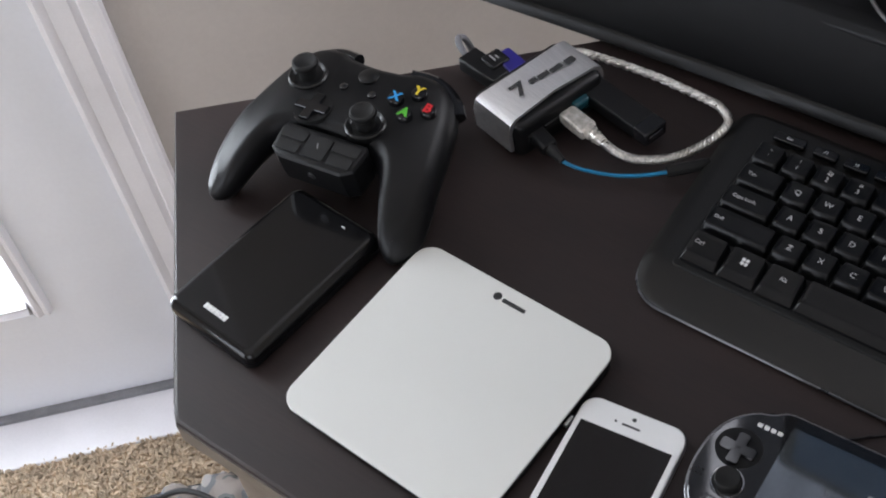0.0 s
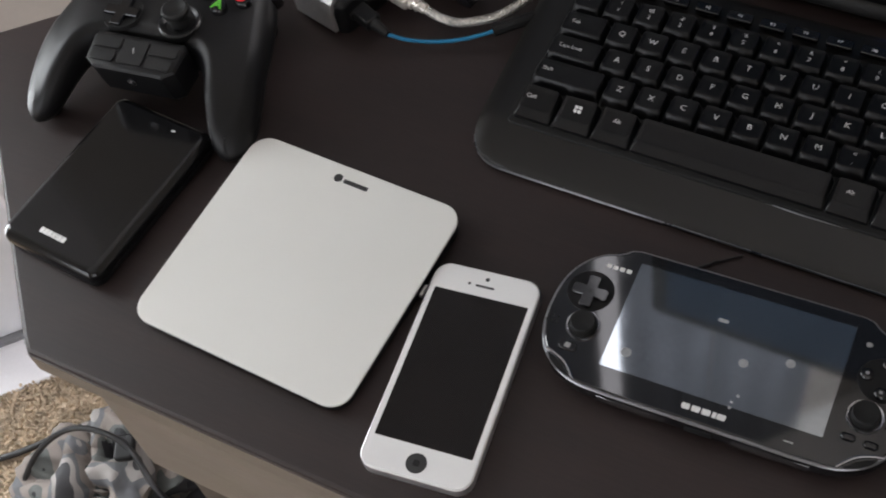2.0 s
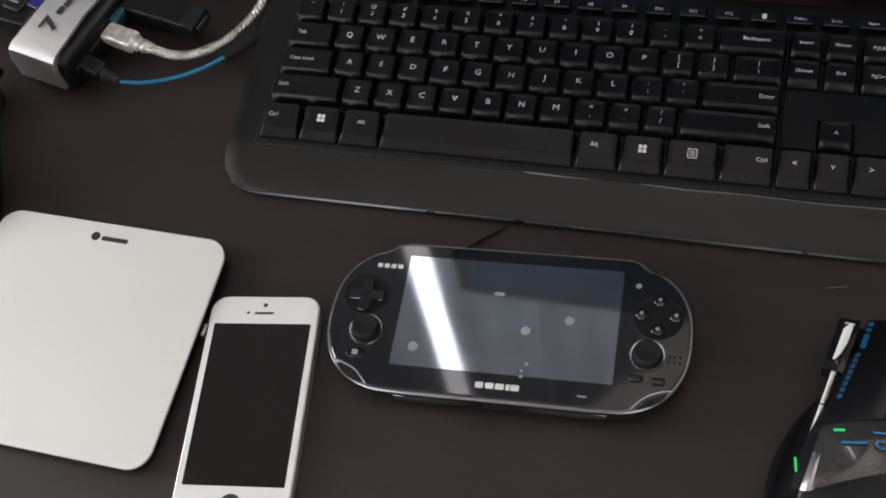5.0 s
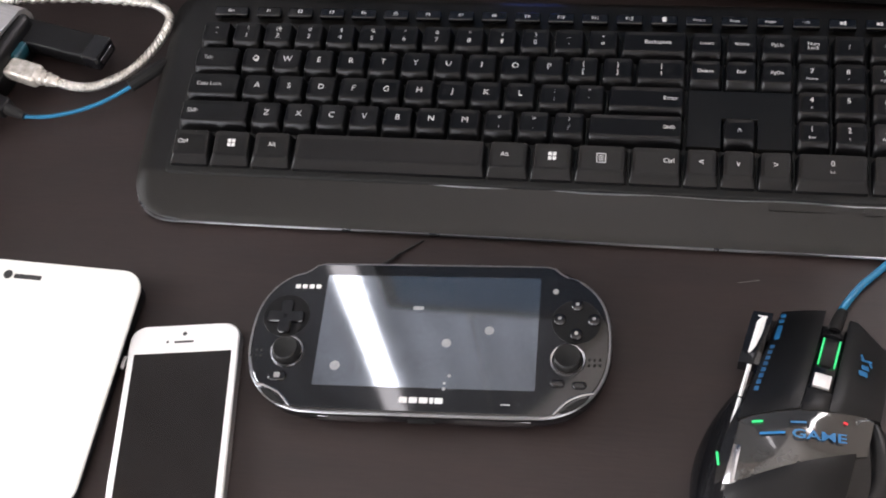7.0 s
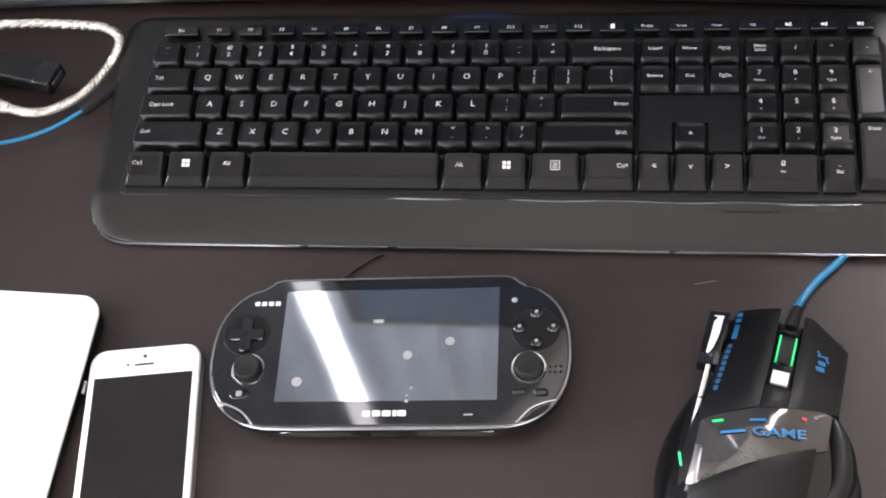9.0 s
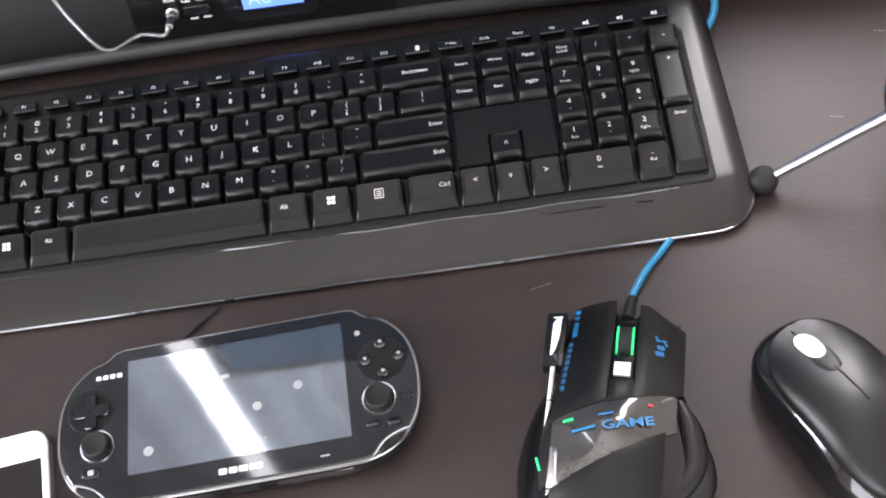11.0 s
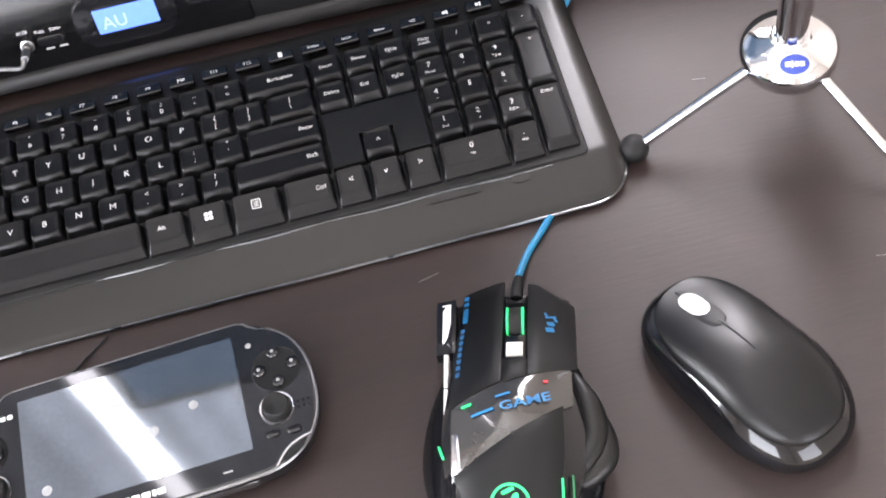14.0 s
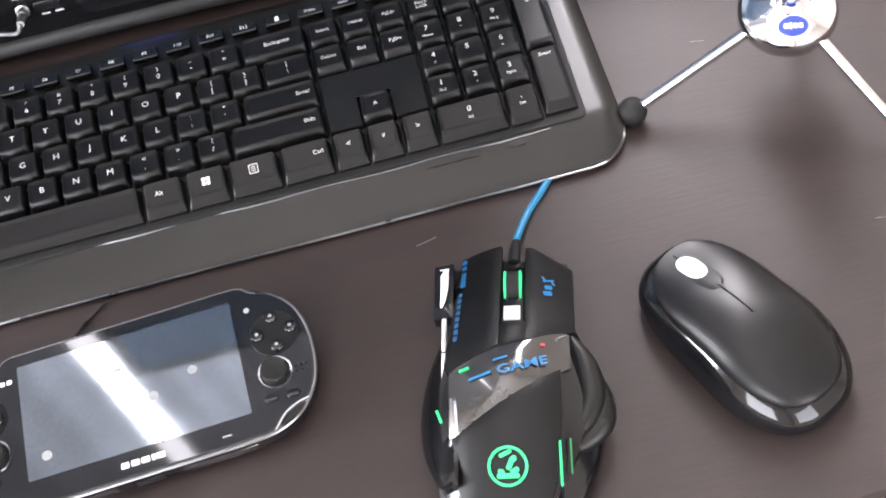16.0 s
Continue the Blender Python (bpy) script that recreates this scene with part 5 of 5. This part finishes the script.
    part("side_panel", patch(lambda y: -0.0335 - 0.002 * math.sin(max(0, min(1, (y + 0.066) / 0.05)) * math.pi), lambda y: -0.0252 * (taper(y) if y < -0.04 else 1), -0.070, -0.0420, lambda x, y: top(-0.0252, y) - 0.0012 - 1.1 * max(0, -0.0252 - x), drop=0.004, nu=4, nv=12), M_SIDE, ob, "grey sloping side panel")
    part("thumb_light", moved(box(0.0011, 0.007, 0.0008, (0, 0, 0), 0.0003), flat(-0.0325, -0.0300, -0.0030, 20)), M_GREEN, ob, "green lit slit")
    # finger side: two swept fins
    for k, (o1, h1) in enumerate(((0.0, 0.0), (0.006, -0.006))):
        line = [(0.0290 + o1, 0.006 - k * 0.012, 0.0285 + h1), (0.0355 + o1 * 0.8, -0.008 - k * 0.010, 0.0260 + h1), (0.0375 + o1 * 0.6, -0.022 - k * 0.009, 0.0225 + h1), (0.0320 + o1 * 0.2, -0.034 - k * 0.006, 0.0215 + h1), (0.0240, -0.042 - k * 0.004, 0.0240 + h1)]
        part("side_fin", tube(line, lambda t: 0.0014 + 0.0052 * math.sin(math.pi * min(1, max(0, t))) ** 0.7, 12, smooth=8), M_CASE, ob, "glossy swept side fin")
    part("finger_wing", patch(lambda y: 0.0220, lambda y: 0.0300 + 0.0120 * math.sin(max(0, min(1, (y + 0.070) / 0.087)) * math.pi) ** 0.8, -0.070, 0.016, lambda x, y: 0.0065 + 0.017 * max(0, min(1, (0.043 - x) / 0.02)), drop=lambda x, y: 0.0015, nu=8, nv=20), M_GLOSS, ob, "glossy black finger rest")
    part("side_light", moved(box(0.0010, 0.020, 0.0008, (0, 0, 0), 0.0003), flat(0.0222, -0.0560, 0.0012, 0)), M_GREEN, ob, "green lit slit")
    part("side_light", moved(box(0.0008, 0.016, 0.0008, (0, 0, 0), 0.0003), flat(0.0268, -0.0520, 0.0000, 0)), mat("dim_green_plastic", (0.02, 0.12, 0.05), 0.4, emit=(0.02, 0.9, 0.25), estr=0.05), ob, "dim green slit")
    bar("red_light", 0.0020, 0.0010, flat(0.0165, -0.0015, 0.0012), M_RED, ob)
    bar("green_light", 0.0050, 0.0012, flat(-0.0200, -0.0120, 0.0012, 10), M_GREEN, ob)
    # cable
    part("strain_relief", tube([(0.0025, 0.056, 0.0125), (0.0030, 0.064, 0.0110), (0.0038, 0.070, 0.0085)], lambda t: 0.0034 - 0.0008 * t, 12), M_RUBBER, ob)
    w = ob.matrix_world.inverted()
    part("cord", tube([(0.0036, 0.068, 0.0090), w @ Vector((0.3665, -0.0950, 0.006)), w @ Vector((0.3760, -0.0800, 0.003)), w @ Vector((0.3890, -0.0660, 0.0025)), w @ Vector((0.4050, -0.0450, 0.0015))], 0.0019, 10), M_CABLE_BLUE, ob, "blue cable running under the keyboard")
    return ob


gaming_mouse()
o = part("mouse_cable", tube([(0.4260, 0.060, 0.006), (0.4395, 0.075, 0.010), (0.4435, 0.088, 0.012), (0.4390, 0.102, 0.006), (0.4250, 0.112, 0.002)], 0.0022, 10), M_CABLE_BLUE)
tagged(o, "blue cable coming out behind the keyboard", "cable")


# ---- plain mouse ----
def plain_mouse():
    ob = thing("wireless_mouse", pose(0.4556, -0.1785, 0, 0, 0, 26), "smooth black wireless mouse with a white scroll wheel", "mouse")
    pts = []
    L, W = 0.0566, 0.0338
    for i in range(48):
        a = 2 * math.pi * i / 48
        c, s2 = math.cos(a), math.sin(a)
        x = W * math.copysign(abs(c) ** 0.78, c)
        y = L * math.copysign(abs(s2) ** 0.80, s2)
        x *= 0.99 - 0.05 * math.exp(-((y - 0.006) / 0.022) ** 2) + 0.02 * max(-1, min(1, -y / 0.03))
        pts.append((x, y))

    def hz(x, y):
        t = (y + L) / (2 * L)
        return 0.0355 * (0.60 + 0.40 * math.sin(math.pi * min(1, t * 0.92 + 0.13))) - 0.004 * max(0, t - 0.7)

    def dome(scale, z0, frac, lift, name, mtl, label, slim=1.0):
        bm = bmesh.new()
        rings = []
        rows = [(1.0, 0.0)] + [(math.cos(radians(a)) * 0.5 + 0.5 * (1 - (a / 90) ** 2.6), math.sin(radians(a))) for a in range(6, 84, 7)] + [(0.02, 1.0)]
        for k, h in rows:
            ring = []
            for x, y in pts:
                px, py = x * scale * slim * k, y * scale * k
                ring.append(bm.verts.new((px, py, z0 + lift + (hz(px, py) - z0) * h * frac)))
            rings.append(ring)
        n = len(pts)
        for a, b in zip(rings, rings[1:]):
            for i in range(n):
                bm.faces.new((a[i], a[(i + 1) % n], b[(i + 1) % n], b[i]))
        bm.faces.new(rings[0][::-1])
        bm.faces.new(rings[-1])
        return part(name, bm, mtl, ob, label, angle=60)

    part("underside", loft(pts, [(0.004, 0.0), (0.0018, 0.0016), (0.0006, 0.0055), (0.0, 0.0085), (0.0004, 0.0105)]), M_SATIN, ob, "glossy black lower shell")
    dome(0.995, 0.0100, 0.94, 0.0, "side_shell", M_GLOSS, "glossy black side band")
    dome(0.885, 0.0200, 0.955, 0.0026, "top_shell", mat("satin_top_plastic", (0.0055, 0.0055, 0.006), 0.36, spec=0.3, var=0.2, scale=60, bump=0.04, bscale=2600), "satin black top shell", 0.93)

    def crest(y):
        """Height of the top shell over the middle line."""
        lo, hi = 0.0, 90.0
        for _ in range(30):
            a = (lo + hi) / 2
            k = math.cos(radians(a)) * 0.5 + 0.5 * (1 - (a / 90) ** 2.6)
            lo, hi = (a, hi) if k > abs(y) / (0.885 * L) else (lo, a)
        return 0.0226 + (hz(0, y) - 0.02) * math.sin(radians(lo)) * 0.955

    zt = crest(0.031)
    part("wheel_slot", patch(lambda y: -0.0068 * math.sqrt(max(0.0, 1 - ((y - 0.028) / 0.0125) ** 2)) - 0.0002, lambda y: 0.0068 * math.sqrt(max(0.0, 1 - ((y - 0.028) / 0.0125) ** 2)) + 0.0002, 0.0155, 0.0405, lambda x, y: crest(y) + 0.0004 - 12 * x * x, drop=0.002, nu=6, nv=14, edge=0.0003), M_MATTE, ob)
    wl = part("scroll_wheel", moved(revolve([(0.0, -0.0050), (0.0100, -0.0050), (0.0112, -0.0044), (0.0126, -0.0030), (0.0134, -0.0014), (0.0136, 0), (0.0134, 0.0014), (0.0126, 0.0030), (0.0112, 0.0044), (0.0100, 0.0050), (0.0, 0.0050)], 40), pose(0, 0.0310, zt - 0.0102, 0, 90)), M_WHITE, ob, "white scroll wheel")
    part("button_gap", tube([(0.0003, y, crest(y) + 0.0001) for y in (0.0185, 0.012, 0.004, -0.004)], 0.0006, 6), M_RUBBER, ob)
    part("button_gap", tube([(0.0, y, crest(y) + 0.0001) for y in (0.0395, 0.0430, 0.0465)], 0.0007, 6), M_RUBBER, ob)
    for k in range(4):
        part("label_dot", moved(loft(ellipse(0.0009, 0.0009, 10), [(0, 0), (0, 0.0003)]), pose(-0.006 + 0.004 * k, -0.0480, 0.0230, 62)), M_DIM, ob)
    return ob


plain_mouse()


# ---- microphone stand ----
def mic_stand():
    hub = Vector((0.527, -0.0335, 0))
    ob = thing("microphone_stand", pose(hub.x, hub.y, 0), "chrome desktop microphone tripod with black rubber feet", "tripod")
    part("hub", revolve([(0.006, 0.036), (0.016, 0.0385), (0.0225, 0.043), (0.0250, 0.049), (0.0248, 0.054), (0.0225, 0.0575), (0.0160, 0.0605), (0.0105, 0.0625), (0.0095, 0.064), (0.0, 0.0645)], 40), M_CHROME, ob)
    part("pole", revolve([(0.0088, 0.0625), (0.0080, 0.066), (0.0080, 0.114), (0.0080, 0.126)], 28), M_CHROME, ob)
    part("collar", revolve([(0.0080, 0.113), (0.0118, 0.114), (0.0128, 0.116), (0.0120, 0.119), (0.0130, 0.122), (0.0122, 0.126), (0.0112, 0.129), (0.0, 0.129)], 32), M_CHROME, ob)
    for k in range(3):
        a = radians(183.5 + 120 * k)
        v = Vector((math.cos(a), math.sin(a), 0))
        p, q = v * 0.019 + Vector((0, 0, 0.0465)), v * 0.0790 + Vector((0, 0, 0.0100))
        leg = part("leg", tube([p, (p + q) / 2, q], 0.0029, 14, smooth=2), M_CHROME, ob)
        prof = [(0.0079 * math.cos(radians(t)), 0.0079 + 0.0079 * math.sin(radians(t))) for t in range(-90, 91, 15)]
        part("foot", revolve(prof, 24, m=pose(v.x * 0.0825, v.y * 0.0825, 0)), M_RUBBER, leg, "black rubber ball foot")
    # badge on the front of the hub
    m = Matrix.Translation((-0.0040, -0.0165, 0.0603)) @ pose(0, 0, 0, 22, 0, -14)
    bd = part("badge", moved(loft(ellipse(0.0072, 0.0052, 28), [(0, -0.001), (0, 0.0006), (0.0004, 0.0008)]), m), M_BADGE, ob, "oval blue badge")
    for dx, w in ((-0.0034, 0.0026), (-0.0012, 0.0012), (0.0010, 0.0022), (0.0036, 0.0022)):
        bar("badge_mark", w, 0.0026 if w > 0.002 else 0.0034, m @ pose(dx, 0, 0.0009), M_LEGEND, bd)
    return ob


mic_stand()


# ---- floor clutter ----
def cloth_bag():
    ob = thing("camouflage_bag", pose(-0.482, -0.180, FLOOR, 0, 0, 30), "crumpled grey camouflage cloth bag on the carpet", "bag")
    bm = bmesh.new()
    bmesh.ops.create_icosphere(bm, subdivisions=5, radius=1.0)
    for v in bm.verts:
        p = v.co.copy()
        k = 1.12 + 0.24 * noise.noise(p * 2.1) - 0.62 * (1 - min(1, 3.2 * abs(noise.noise(p * 1.9 + Vector((3, 1, 2)))))) ** 3 - 0.16 * abs(noise.noise(p * 6))
        v.co = Vector((p.x * 0.112 * k, p.y * 0.108 * k, max(0.0, 0.060 + p.z * 0.085 * k)))
    part("cloth", bm, M_CAMO, ob, angle=80)
    part("strap", tube([(-0.13, 0.0, 0.06), (-0.085, 0.03, 0.125), (-0.03, 0.04, 0.160), (0.03, 0.015, 0.162), (0.07, -0.04, 0.140), (0.11, -0.06, 0.07)], 0.0035, 8), M_CABLE_BLACK, ob, "black cord strap")
    part("buckle", box(0.022, 0.030, 0.010, (0.03, 0.012, 0.152), 0.003), M_MATTE, ob)
    return ob


cloth_bag()
o = part("floor_cable", tube([(-0.95, -0.40, FLOOR + 0.012), (-0.78, -0.275, FLOOR + 0.012), (-0.677, -0.189, FLOOR + 0.012), (-0.624, -0.128, FLOOR + 0.012), (-0.584, -0.094, FLOOR + 0.013), (-0.545, -0.088, FLOOR + 0.014), (-0.50, -0.12, FLOOR + 0.013)], 0.0042, 10), M_CABLE_BLACK)
tagged(o, "black power cable lying across the carpet", "cable")
o = part("floor_cable", tube([(-0.580, -0.076, FLOOR + 0.022), (-0.560, -0.083, FLOOR + 0.030), (-0.540, -0.092, FLOOR + 0.030), (-0.489, -0.110, FLOOR + 0.024), (-0.44, -0.12, FLOOR + 0.014)], 0.0055, 10), M_WHITE)
tagged(o, "white cable curling on the carpet beneath the desk", "cable")
